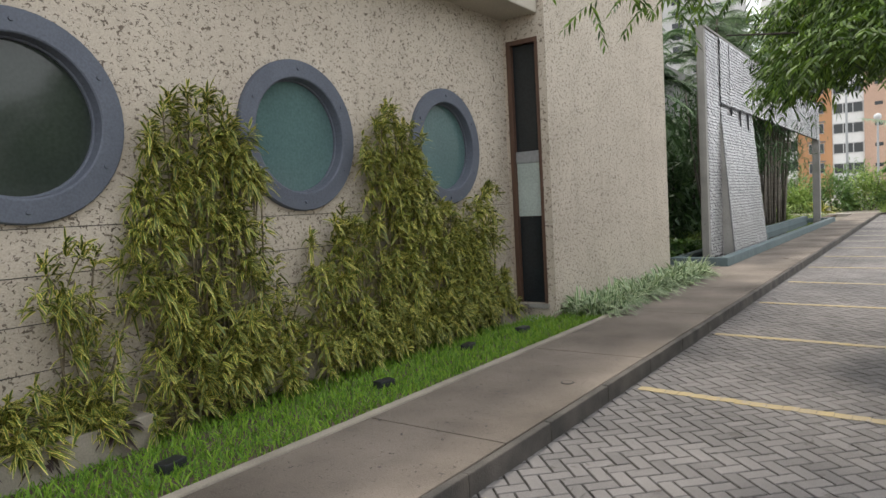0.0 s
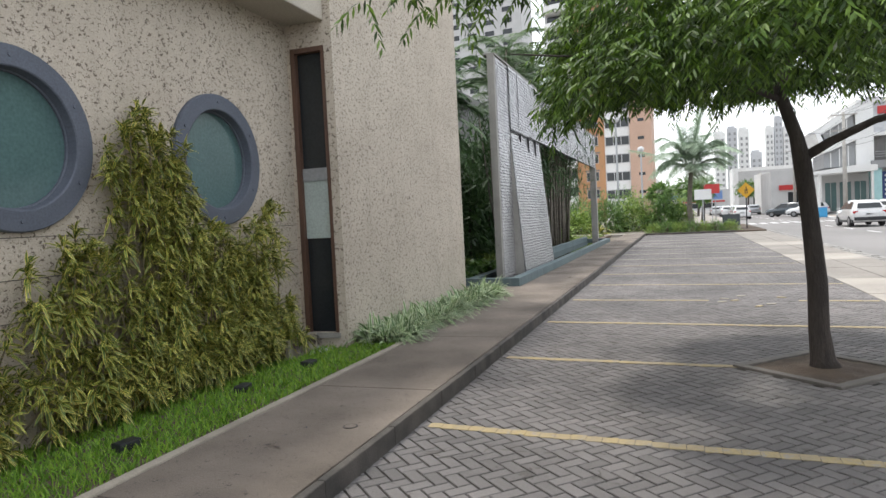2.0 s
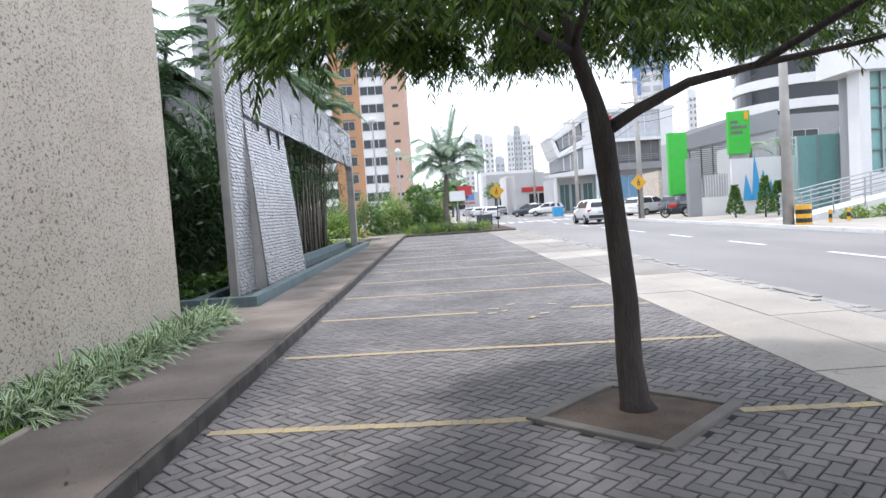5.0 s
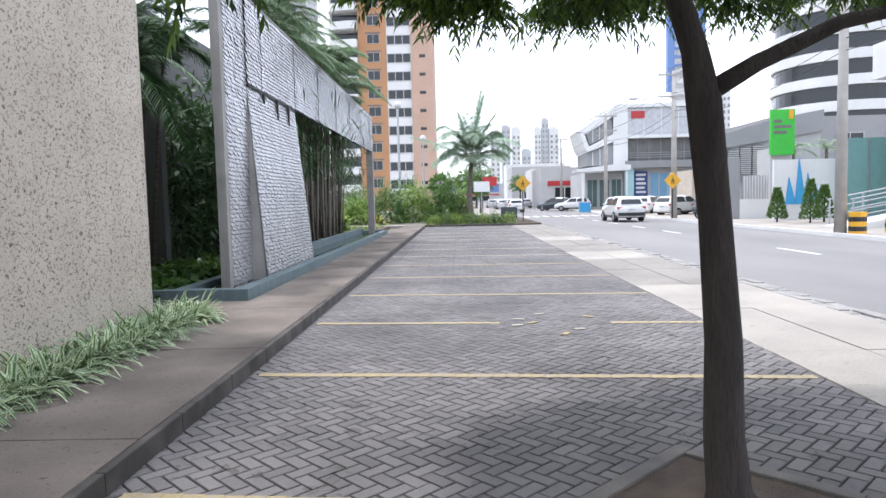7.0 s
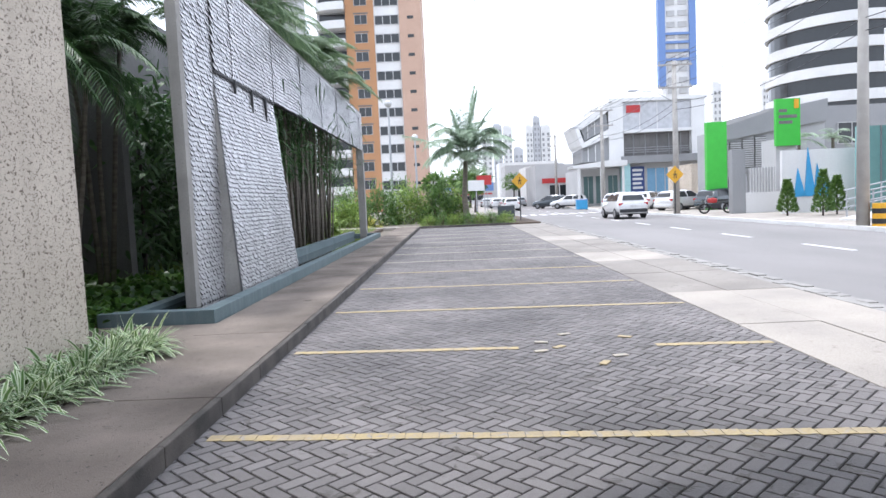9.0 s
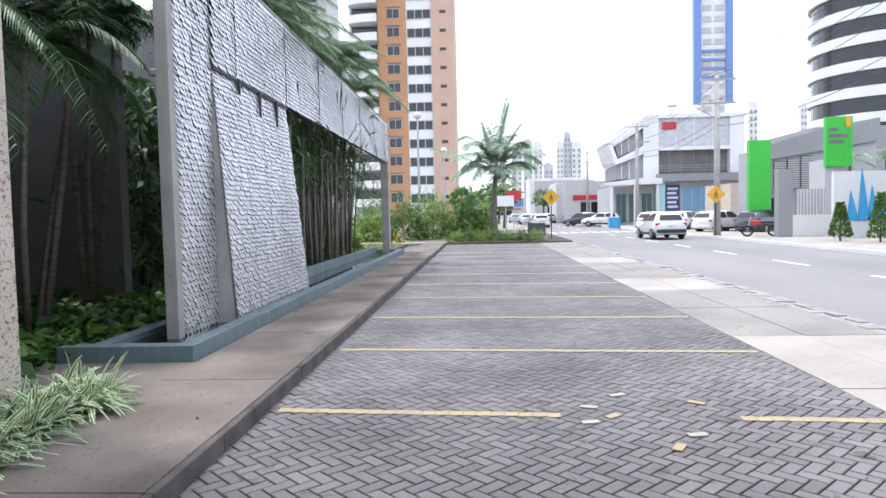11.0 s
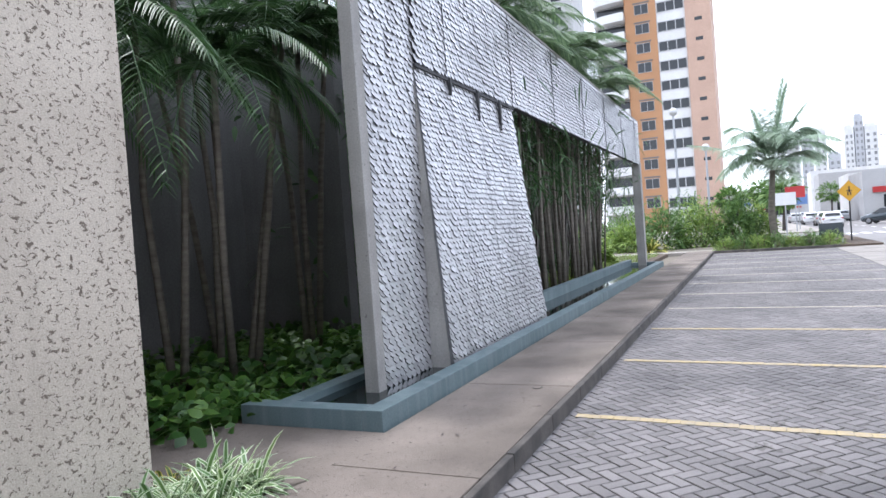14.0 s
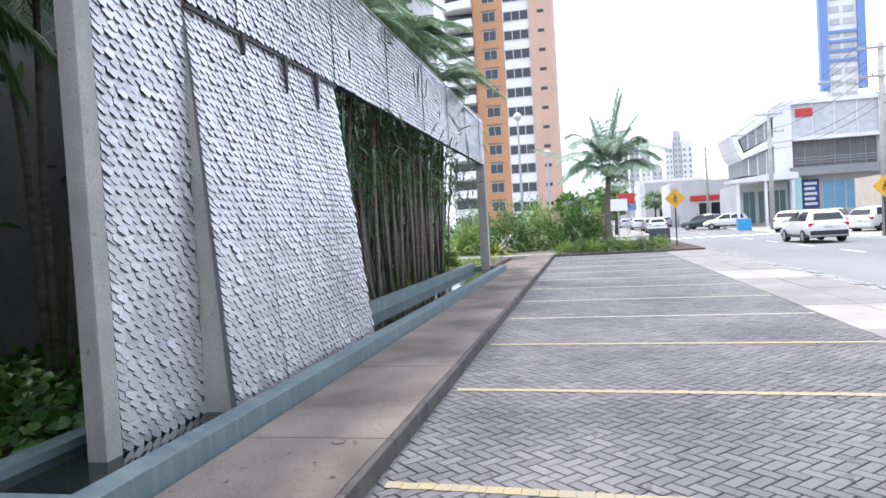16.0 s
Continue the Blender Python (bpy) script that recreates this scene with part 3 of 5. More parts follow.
for y in (17.45, 18.4, 19.3):
    bm = bmesh.new()
    for dy0, dy1, out in ((0, 0.012, 0.034),):
        a = [bm.verts.new(p) for p in ((-3.62 + out, y, 3.7), (-3.62 + out, y + dy1, 3.7), (-3.37 + out, y + dy1 + 0.06, 0.2), (-3.37 + out, y + 0.06, 0.2))]
        bm.faces.new(a[::-1])
    part("seam", bm, SEAM_SHADE, screen, "dark joint between panels")
for i in range(7):
    y = 17.4 + i * 2.6
    block("seam", (SX - 0.02, SX + 0.03, y, y + 0.01, ZB - 0.02, ZT - 0.05), SEAM_SHADE, screen, "dark joint between panels")
# Solid dark strip: beam joint plus the beam's shadow line, put in as colour.
block("joint", (-3.66, -3.573, SY1 + 0.02, SOPEN - 0.02, ZB - 0.1, ZB - 0.065), SEAM_SHADE, screen, "dark strip for the joint and the shade under the beam")
# No opening is cut: dark wedges give the shade inside the pointed gaps.
for y, drop in ((17.45, 0.22), (18.4, 0.42), (19.3, 0.46)):
    bm = bmesh.new()
    f = bm.faces.new([bm.verts.new(p) for p in ((-3.6, y - 0.01, ZB - 0.06), (-3.6, y + 0.075, ZB - 0.06), (-3.6, y + 0.03, ZB - 0.06 - drop))])
    ex = bmesh.ops.extrude_face_region(bm, geom=[f])
    bmesh.ops.translate(bm, verts=[v for v in ex["geom"] if isinstance(v, bmesh.types.BMVert)], vec=(0.05, 0, 0))
    bmesh.ops.recalc_face_normals(bm, faces=bm.faces)
    part("slit", bm, SEAM_SHADE, screen, "dark wedge for the shaded pointed gap between panels")
basin = thing("basin", "low teal-grey painted water basin wall round the screen", "water basin", kind="structure")
block("front_wall", (-3.22, -3.02, 14.3, 33.9, 0.0, 0.3), TEAL, basin, bevel=0.008)
block("near_wall", (-4.5, -3.221, 14.3, 14.5, 0.0, 0.298), TEAL, basin, bevel=0.008)
block("back_wall", (-4.3, -4.1, 14.502, 20.4, 0.0, 0.27), TEAL, basin, bevel=0.008)
block("back_wall", (-4.3, -4.1, 20.404, 33.9, 0.0, 0.4), TEAL, basin, bevel=0.008)
block("far_wall", (-4.098, -3.222, 33.7, 33.9, 0.0, 0.298), TEAL, basin, bevel=0.008)
structure(block("water", (-4.099, -3.221, 14.501, 33.699, 0.1, 0.2), WATER), "still dark water in the basin", "water")


# ---- planting beside the walk ----
def in_port(y, z):
    return any(math.hypot(y - p[0], z - p[1]) < 0.66 for p in PORTS)


def wall_shrub(y0, y1, top, n, seed, low=0.25):
    """A climbing shrub of variegated rosettes on pale stems, spread against the wall."""
    r = np.random.default_rng(seed)
    yc = (y0 + y1) / 2
    t = thing("wall_shrub", "climbing shrub with yellow-edged green strap leaves against the wall", "shrub", (WX, yc, 0.12), "shrubs along the wall")
    base, way, ln, wd = [], [], [], []
    placed = 0
    tries = 0
    while placed < n and tries < n * 20:
        tries += 1
        f = r.random()
        z = low + (top - low) * f ** 0.9
        half = (y1 - y0) / 2 * (1.0 if z < top - 0.4 else 0.9)
        y = yc + r.uniform(-1, 1) * half * (1 if r.random() < 0.75 else 0.6)
        if abs(y - yc) > half or in_port(y, z + 0.05):
            continue
        z_edge = top - 0.1 * abs(y - yc) / half - 0.2 * (math.sin(y * 7 + seed) * 0.5 + 0.5)
        if z > z_edge:
            continue
        placed += 1
        c = np.array([r.uniform(0.06, 0.2 + 0.16 * (1 - f)), y - yc, z - 0.12])
        k = int(r.integers(21, 31))
        up = 0.35 + (0.6 if z > top - 0.35 else 0)
        w = unit(r.normal(0, 1, (k, 3)) * np.array([0.8, 1, 0.75]) + np.array([0.55, 0, up]))
        base.append(c + w * 0.015 + np.array([0, 0, 1]) * r.uniform(-0.07, 0.05, (k, 1)))
        way.append(w)
        ln.append(r.uniform(0.085, 0.155, k))
        wd.append(r.uniform(0.018, 0.027, k))
        if placed % 5 == 0:
            y_root = (y - yc) * 0.7 + r.normal(0, 0.05)
            bm = bmesh.new()
            tube(bm, [(0.12, y_root, 0), (0.1 + r.uniform(0, 0.08), (y_root + y - yc) / 2 + r.normal(0, 0.05), c[2] / 2), tuple(c)], [0.011, 0.009, 0.006], 5)
            part("stem", bm, TWIG, t)
    base = np.concatenate(base)
    base[:, 0] = np.maximum(base[:, 0], 0.02)
    way = np.concatenate(way)
    way[:, 0] = np.where(base[:, 0] < 0.12, np.abs(way[:, 0]), way[:, 0])
    leaf_mesh("foliage", base, way, np.concatenate(ln), np.concatenate(wd), r.uniform(0.15, 0.75, len(base)), SONG_LEAF, t, twist=0.35)
    return t


for y0, y1, top, n, seed in ((-1.6, -0.2, 2.3, 120, 11), (-0.1, 1.0, 1.75, 80, 12), (0.9, 1.45, 1.9, 48, 13), (1.75, 2.4, 1.72, 36, 14), (2.42, 3.58, 2.6, 270, 15),
                             (3.5, 3.95, 1.4, 16, 16), (4.0, 4.85, 1.7, 85, 17), (4.78, 5.85, 2.68, 270, 18), (5.7, 6.85, 1.68, 190, 19),
                             (6.55, 7.2, 2.1, 66, 20), (6.9, 7.45, 0.95, 24, 21), (1.0, 2.6, 0.8, 45, 22), (2.5, 4.1, 0.9, 60, 23), (4.0, 6.9, 0.85, 110, 24)):
    wall_shrub(y0, y1, top, n, seed)


def strap_plant(x, y, z, n, length, seed, material, group, label, width=0.022, category="plant", up=0.9):
    r = np.random.default_rng(seed)
    t = thing("strap_plant", label, category, (x, y, z), group)
    w = unit(r.normal(0, 1, (n, 3)) * np.array([1, 1, 0.4]) + np.array([0, 0, up]))
    base = r.normal(0, 0.03, (n, 3)) * np.array([1, 1, 0.2])
    base[:, 2] = np.abs(base[:, 2])
    leaf_mesh("leaves", base, w, r.uniform(0.6, 1.1, n) * length, r.uniform(0.8, 1.2, n) * width, r.uniform(0.35, 0.85, n), material, t,
              profile=(0.5, 0.9, 1.0, 0.8, 0.08), twist=0.15)
    return t


k = 0
for i in range(28):
    y = 7.98 + i * 0.182
    for x in (-3.17, -3.42):
        k += 1
        strap_plant(x + rg.uniform(-0.06, 0.06), y + rg.uniform(-0.08, 0.08), 0.12, 50, 0.62, 100 + k, SPIDER_LEAF, "striped plants along the block",
                    "striped green and white strap-leaved plant beside the walkway", 0.034, up=1.3)
strap_plant(-3.9, 12.95, 0.1, 40, 0.34, 300, SONG_LEAF, "", "yellow-edged rosette plant at the wall corner", 0.034)

# planter kerb with rosettes, at the foot of the wall
def planter(y0, y1, label):
    p = thing("planter_edge", label, "planter", (0, 0, 0), "planter edges")
    block("edge", (-4.02, -3.95, y0, y1, 0.1, 0.34), PALE_KERB, p, bevel=0.008)
    block("return", (-4.249, -4.021, y1 - 0.07, y1, 0.1, 0.338), PALE_KERB, p, bevel=0.008)
    block("soil", (-4.249, -4.021, y0, y1 - 0.071, 0.1, 0.29), SOIL, p)
    return p


planter(-1.5, 1.32, "low pale concrete planter edge with a bluish stained end")
planter(1.34, 2.42, "low pale concrete planter edge below the plants")
planter(7.0, 7.62, "short pale concrete planter edge near the slot window")
for i, (x, y) in enumerate(((-4.05, 1.75), (-4.0, 2.2), (-4.05, 0.9), (-4.0, 1.3), (-4.05, 7.15), (-4.0, 7.45))):
    strap_plant(x, y, 0.3, 40, 0.2, 400 + i, PURPLE_LEAF, "dark rosettes on the planter", "dark purple bromeliad rosette on the planter edge", 0.035, up=0.3)
for i in range(9):
    strap_plant(-4.08 + rg.uniform(-0.05, 0.08), -0.6 + i * 0.33, 0.3, 34, 0.36, 430 + i, SONG_LEAF, "rosettes in the planter",
                "yellow-edged strap-leaved rosette in the planter", 0.034)
b = bmesh.new()
for i in range(70):
    c = Vector((-3.95 + rg.uniform(-0.22, 0.2), 7.55 + rg.uniform(-0.2, 0.2), 0.128))
    bmesh.ops.create_icosphere(b, subdivisions=1, radius=rg.uniform(0.012, 0.024), matrix=Matrix.Translation(c))
tagged(part("pebbles", b, OFFWHITE), "patch of white pebbles below the slot window", "pebbles", kind="stuff")

n = 26000
gx, gy = RNG.uniform(-4.16, -3.09, n), RNG.uniform(-3.0, 8.05, n)
keep = ~((gx < -3.93) & (((gy > -1.5) & (gy < 2.42)) | ((gy > 6.95) & (gy < 7.8)))) & ~((gy > 7.72) & (gx < -3.62))
gx, gy = gx[keep], gy[keep]
n = len(gx)
gw = unit(np.stack([RNG.normal(0, 0.45, n), RNG.normal(0, 0.45, n), np.ones(n)], 1))
grass = leaf_mesh("grass", np.stack([gx, gy, np.full(n, 0.115)], 1), gw, RNG.uniform(0.05, 0.125, n), RNG.uniform(0.007, 0.012, n),
                  RNG.uniform(0.1, 0.5, n), GRASS_BLADE, profile=(1, 0.8, 0.1))
tagged(grass, "bright green lawn strip beside the walkway", "grass", kind="stuff")


def spotlight(x, y, rz):
    s = thing("garden_spotlight", "small black box spotlight lying in the grass", "spotlight", (x, y, 0.1), "spotlights in the lawn", rz=rz)
    bm = bmesh.new()
    box(bm, -0.05, 0.05, -0.085, 0.085, 0.03, 0.095, 0.012)
    part("housing", bm, BLACK, s)
    block("lens", (-0.056, -0.0505, -0.07, 0.07, 0.04, 0.088), NEAR_BLACK, s)
    block("bracket", (-0.02, 0.02, -0.02, 0.02, -0.03, 0.0295), BLACK, s)
    return s


for x, y, rz in ((-3.42, 2.2, 12), (-3.46, 4.2, -8), (-3.62, 5.72, 10), (-3.55, 6.75, -6)):
    spotlight(x, y, rz)


# ---- the street tree ----
def frond_tree():
    t = thing("street_tree", "slender dark-trunked tree with a wide drooping feathery green crown", "tree", (1.42, 7.8, 0.02))
    bm = bmesh.new()
    tube(bm, [(0.02, 0, -0.05), (0.0, 0, 0.06), (-0.03, 0, 0.35), (-0.03, 0.0, 0.8), (-0.08, 0, 1.4), (-0.14, 0, 1.95), (-0.18, 0, 2.2), (-0.3, 0.02, 2.6), (-0.34, 0.1, 3.2), (-0.2, 0.1, 3.8)],
         [0.15, 0.108, 0.093, 0.09, 0.077, 0.075, 0.064, 0.055, 0.042, 0.02], 14)
    for v in bm.verts:
        v.co += Vector((noise.noise(v.co * 5), noise.noise(v.co * 5 + Vector((9, 0, 0))), 0)) * 0.018
    part("trunk", bm, TRUNK, t, smooth=True)
    limbs = [[(-0.14, 0, 1.98), (0.1, -0.02, 2.12), (0.45, -0.1, 2.28), (0.9, -0.15, 2.36), (1.5, -0.3, 2.43), (2.2, -0.4, 2.56)],
             [(-0.3, 0.02, 2.55), (-0.9, -0.4, 2.8), (-1.8, -0.9, 2.95), (-2.6, -1.3, 3.0)],
             [(-0.3, 0.02, 2.6), (-0.3, -0.9, 2.95), (-0.4, -2.0, 3.1), (-0.6, -3.2, 3.0)],
             [(-0.33, 0.1, 3.0), (0.6, 0.8, 3.2), (1.4, 1.5, 3.2)],
             [(0.9, -0.15, 2.36), (1.4, -1.2, 2.7), (1.7, -2.4, 2.9)],
             [(-0.4, -2.0, 3.1), (-1.4, -2.9, 3.2), (-2.2, -3.5, 3.2)],
             [(-0.32, 0.1, 2.9), (-1.0, 0.8, 3.1), (-1.8, 1.4, 3.1)]]
    for p in limbs:
        bm = bmesh.new()
        tube(bm, p, [(0.05 if len(p) == 6 else 0.03) * (1 - 0.8 * i / (len(p) - 1)) for i in range(len(p))], 9)
        part("limb", bm, TRUNK, t, smooth=True)
    r = np.random.default_rng(31)
    base, way, ln = [], [], []
    made = 0
    while made < 11000:
        a = r.uniform(0, math.tau)
        q = math.sqrt(r.random())
        rx = 3.7 if math.cos(a) > 0 else 2.4
        ry = 3.7 if math.sin(a) < 0 else 2.3
        x, y = math.cos(a) * q * rx, math.sin(a) * q * ry
        tuft = made % 55 == 0
        if tuft:
            x, y = -2.1 + r.normal(0, 0.4), -3.5 + r.normal(0, 0.25)
        lump = noise.noise(Vector((x * 0.8, y * 0.8, 3))) * 0.4
        zb = 2.5 + 0.22 * (1 - q) + lump * 0.45 + (0.36 if y > 0.4 else 0) + 0.06 * y * (y > 0) - 0.04 * max(0, -y - 1.5)
        zt = 5.0 - 1.7 * q * q + lump
        if tuft:
            zb, zt = 2.9, 3.3
        z = zb + (zt - zb) * r.random() ** 1.5
        if noise.noise(Vector((x * 1.15, y * 1.15, z * 1.2))) < 0.0 and not tuft:
            continue
        made += 1
        w = Vector((math.cos(a), math.sin(a), 0)) * r.uniform(0.2, 0.9) + Vector((r.normal(0, 0.6), r.normal(0, 0.6), r.uniform(-0.5, 0.35)))
        w.normalize()
        size = r.uniform(0.17, 0.31)
        side = w.cross(Vector((0, 0, 1))).normalized()
        p0 = Vector((x, y, z))
        for k in range(7):
            s = 0.2 + 0.8 * k / 6
            mid = p0 + w * size * s - Vector((0, 0, 0.35 * size * s * s))
            for sg in (-1, 1):
                d = (w * 0.65 + side * sg * 0.85 - Vector((0, 0, 0.35 + 0.3 * s))).normalized()
                base.append(mid)
                way.append(d)
                ln.append(size * (0.29 if k < 6 else 0.25))
    base, way = np.array(base), np.array(way)
    leaf_mesh("crown", base, way, np.array(ln) * r.uniform(0.8, 1.15, len(ln)), 0.019, r.uniform(0.1, 0.4, len(ln)), TREE_LEAF, t, profile=(0.3, 1.0, 0.08), twist=0.6)
    return t


frond_tree()
KERB_WORN = mat("worn_grey_edging", (0.21, 0.19, 0.17), (0.13, 0.12, 0.11), 0.9, 3, 80, 0.5)
pit = thing("tree_pit", "diamond-shaped soil pit with worn concrete edging round the tree", "tree pit", (1.41, 7.79, 0.0), kind="structure", rz=45)
E = 0.56
for a, b, c, d in ((-E, E, -E - 0.0, -E + 0.1), (-E, E, E - 0.1, E), (-E, -E + 0.1, -E + 0.102, E - 0.102), (E - 0.1, E, -E + 0.102, E - 0.102)):
    block("edging", (a, b, c, d, -0.1, 0.025), KERB_WORN, pit, bevel=0.012)
bm = bmesh.new()
bmesh.ops.create_grid(bm, x_segments=16, y_segments=16, size=E - 0.1)
for v in bm.verts:
    v.co.z = 0.006 + 0.03 * max(0, 1 - v.co.length / 0.4) + noise.noise(v.co * 6) * 0.012
part("soil", bm, SOIL, pit, smooth=True)


# ---- palm garden behind the screen ----
def palm_crown(t, at, n, length, seed, material, leaflet=0.42, droop=0.55, up=0.6, width=0.04, pairs=28, spread=1.0):
    r = np.random.default_rng(seed)
    for i in range(n):
        a = math.tau * (i + r.uniform(-0.3, 0.3)) / n * 2.4
        el = r.uniform(-0.1, 1.0) * up
        d = Vector((math.cos(a) * spread, math.sin(a) * spread, 0.35 + el)).normalized()
        L = length * r.uniform(0.8, 1.1)
        dr = droop * r.uniform(0.7, 1.2)

        def rib(s, d=d, L=L, dr=dr):
            return Vector(at) + d * L * s - Vector((0, 0, dr * L * s * s))
        bm = bmesh.new()
        tube(bm, [rib(s) for s in (0, 0.3, 0.6, 1)], [0.018, 0.013, 0.009, 0.003], 5)
        stalk = part("frond", bm, material, t)
        base, way, ln = [], [], []
        for k in range(pairs):
            s = 0.16 + 0.84 * k / (pairs - 1)
            p = rib(s)
            tan = (rib(min(1, s + 0.05)) - rib(s - 0.05)).normalized()
            side = tan.cross(Vector((0, 0, 1))).normalized()
            for sg in (-1, 1):
                w = tan * 0.75 + side * sg + Vector((0, 0, 0.12))
                base.append(p)
                way.append(w.normalized())
                ln.append(leaflet * (0.45 + 0.75 * math.sin(math.pi * min(1, s * 0.9 + 0.12))))
        leaf_mesh("leaf_blade", np.array(base), np.array(way), np.array(ln) * r.uniform(0.85, 1.1, len(ln)), width, r.uniform(0.3, 0.6, len(ln)), material, stalk,
                  profile=(0.5, 1, 0.6, 0.05), twist=0.2)


def cane_palm(x, y, stems, height, seed, lean=0.4, fronds=9, material=None, label="clump of slender ringed palm stems with feathery fronds"):
    r = random.Random(seed)
    t = thing("cane_palm", label, "palm", (x, y, 0.08), "palms behind the screen")
    tops = []
    for i in range(stems):
        a = r.uniform(0, math.tau)
        b = Vector((math.cos(a), math.sin(a), 0)) * r.uniform(0.05, 0.35)
        top = b + Vector((math.cos(a), math.sin(a), 0)) * r.uniform(0.1, lean) + Vector((0, 0, height * r.uniform(0.8, 1.05)))
        bend = (b + top) / 2 + Vector((r.uniform(-0.1, 0.1), r.uniform(-0.1, 0.1), 0))
        bm = bmesh.new()
        tube(bm, [tuple(b), tuple(b.lerp(bend, 0.6)), tuple(bend), tuple(top)], [0.05, 0.042, 0.04, 0.032], 8)
        part("stem", bm, PALM_BARK, t, smooth=True)
        tops.append(top)
    for i, p in enumerate(tops[:4]):
        palm_crown(t, p, fronds, r.uniform(1.4, 1.9), seed * 7 + i, material or PALM_LEAF, 0.38, up=1.2, droop=0.62, width=0.026, pairs=36)
    return t


for i, (x, y, s, h) in enumerate(((-6.0, 15.9, 3, 4.6), (-6.7, 16.6, 2, 4.4), (-6.1, 17.6, 3, 5.7), (-6.9, 14.2, 2, 5.2), (-6.0, 15.0, 2, 5.6), (-4.9, 19.8, 5, 6.2), (-4.7, 22.2, 5, 6.3), (-4.6, 24.0, 5, 6.4),
                                   (-4.6, 25.6, 5, 6.5), (-4.6, 27.2, 5, 6.4), (-4.6, 28.8, 5, 6.2), (-4.7, 30.6, 4, 5.9))):
    cane_palm(x, y, s, h, 40 + i, 0.8 if i < 5 else 0.45, 9, None if i < 5 else AIRY_PALM)


for i, (x, y, h) in enumerate(((-5.15, 15.0, 3.5), (-5.6, 14.0, 3.9), (-6.5, 13.3, 4.1))):
    r = random.Random(60 + i)
    t = thing("arching_palm", "young palm with long fronds arching down beside the screen", "palm", (x, y, 0.08), "palms behind the screen")
    bm = bmesh.new()
    tube(bm, [(-0.5, 0.5, 0), (-0.35, 0.3, h * 0.4), (0, 0, h)], [0.05, 0.042, 0.032], 8)
    part("stem", bm, PALM_BARK, t, smooth=True)
    palm_crown(t, (0, 0, h), 11, 1.75, 640 + i, PALM_LEAF, 0.36, 1.05, 1.3, 0.019, 44)


def bamboo_clump(x, y, n, seed):
    r = random.Random(seed)
    t = thing("bamboo_clump", "dense clump of straight grey bamboo-like stems", "bamboo", (x, y, 0.08), "stem clumps behind the opening")
    for i in range(n):
        b = Vector((r.uniform(-0.35, 0.35), r.uniform(-0.6, 0.6), 0))
        top = b + Vector((r.uniform(-0.4, 0.5), b.y * 1.1 + r.uniform(-0.35, 0.35), r.uniform(3.6, 4.6)))
        bm = bmesh.new()
        tube(bm, [tuple(b), tuple(b.lerp(top, 0.5) + Vector((r.uniform(-0.06, 0.06), r.uniform(-0.06, 0.06), 0))), tuple(top)], [r.uniform(0.026, 0.042), 0.03, 0.02], 7)
        part("stem", bm, BAMBOO, t, smooth=True)
    q = np.random.default_rng(seed)
    m = 1100
    base = np.stack([q.normal(0, 0.6, m), q.normal(0, 0.9, m), q.uniform(2.3, 4.9, m)], 1)
    leaf_mesh("foliage", base, ball_ways(m, -0.2), q.uniform(0.2, 0.5, m), 0.035, q.uniform(0.2, 0.6, m), PALM_LEAF, t)
    return t


for i in range(7):
    bamboo_clump(-5.0 - 0.3 * (i % 2), 21.3 + i * 1.9, 10, 70 + i)


def leaf_patch(name, label, category, x0, x1, y0, y1, z, n, size, material, seed, height=0.25, width=0.6):
    q = np.random.default_rng(seed)
    base = np.stack([q.uniform(x0, x1, n), q.uniform(y0, y1, n), z + q.random(n) ** 1.5 * height], 1)
    ob = leaf_mesh(name, base, ball_ways(n, 0.8), q.uniform(0.7, 1.3, n) * size, size * width, q.uniform(0.2, 0.7, n), material,
                   profile=(0.4, 1.0, 0.8, 0.05), twist=0.4)
    return tagged(ob, label, category, kind="stuff")


for i in range(6):
    q = np.random.default_rng(150 + i)
    m = 1500
    t = thing("garden_shrub", "tall dark leafy shrub behind the stem clumps", "bush", (-6.9, 20.8 + i * 2.6, 0.08), "tall garden shrubs")
    base = np.stack([q.normal(0, 0.55, m), q.normal(0, 0.9, m), q.uniform(0.2, 4.4, m)], 1)
    leaf_mesh("foliage", base, ball_ways(m), q.uniform(0.2, 0.45, m), 0.1, q.uniform(0.1, 0.5, m), PALM_LEAF, t)
    bm = bmesh.new()
    tube(bm, [(0, 0, -0.05), (0.1, 0, 2), (0, 0.1, 4)], [0.06, 0.04, 0.02], 7)
    part("trunk", bm, TRUNK, t)
leaf_patch("ground_cover", "bright green heart-leaved ground cover under the palms", "ground cover", -7.8, -4.35, 13.6, 19.0, 0.1, 4200, 0.15, GROUND_LEAF, 81, 0.3, 0.75)
leaf_patch("ground_cover", "dim green leafy ground cover by the landing", "ground cover", -7.8, -5.0, 12.6, 13.7, 0.1, 900, 0.15, GROUND_LEAF, 82, 0.25, 0.75)
leaf_patch("garden_grass", "long grass and low plants behind the basin", "grass", -7.5, -4.35, 19.4, 33.9, 0.1, 6000, 0.3, BUSH_LEAF, 83, 0.1, 0.08)

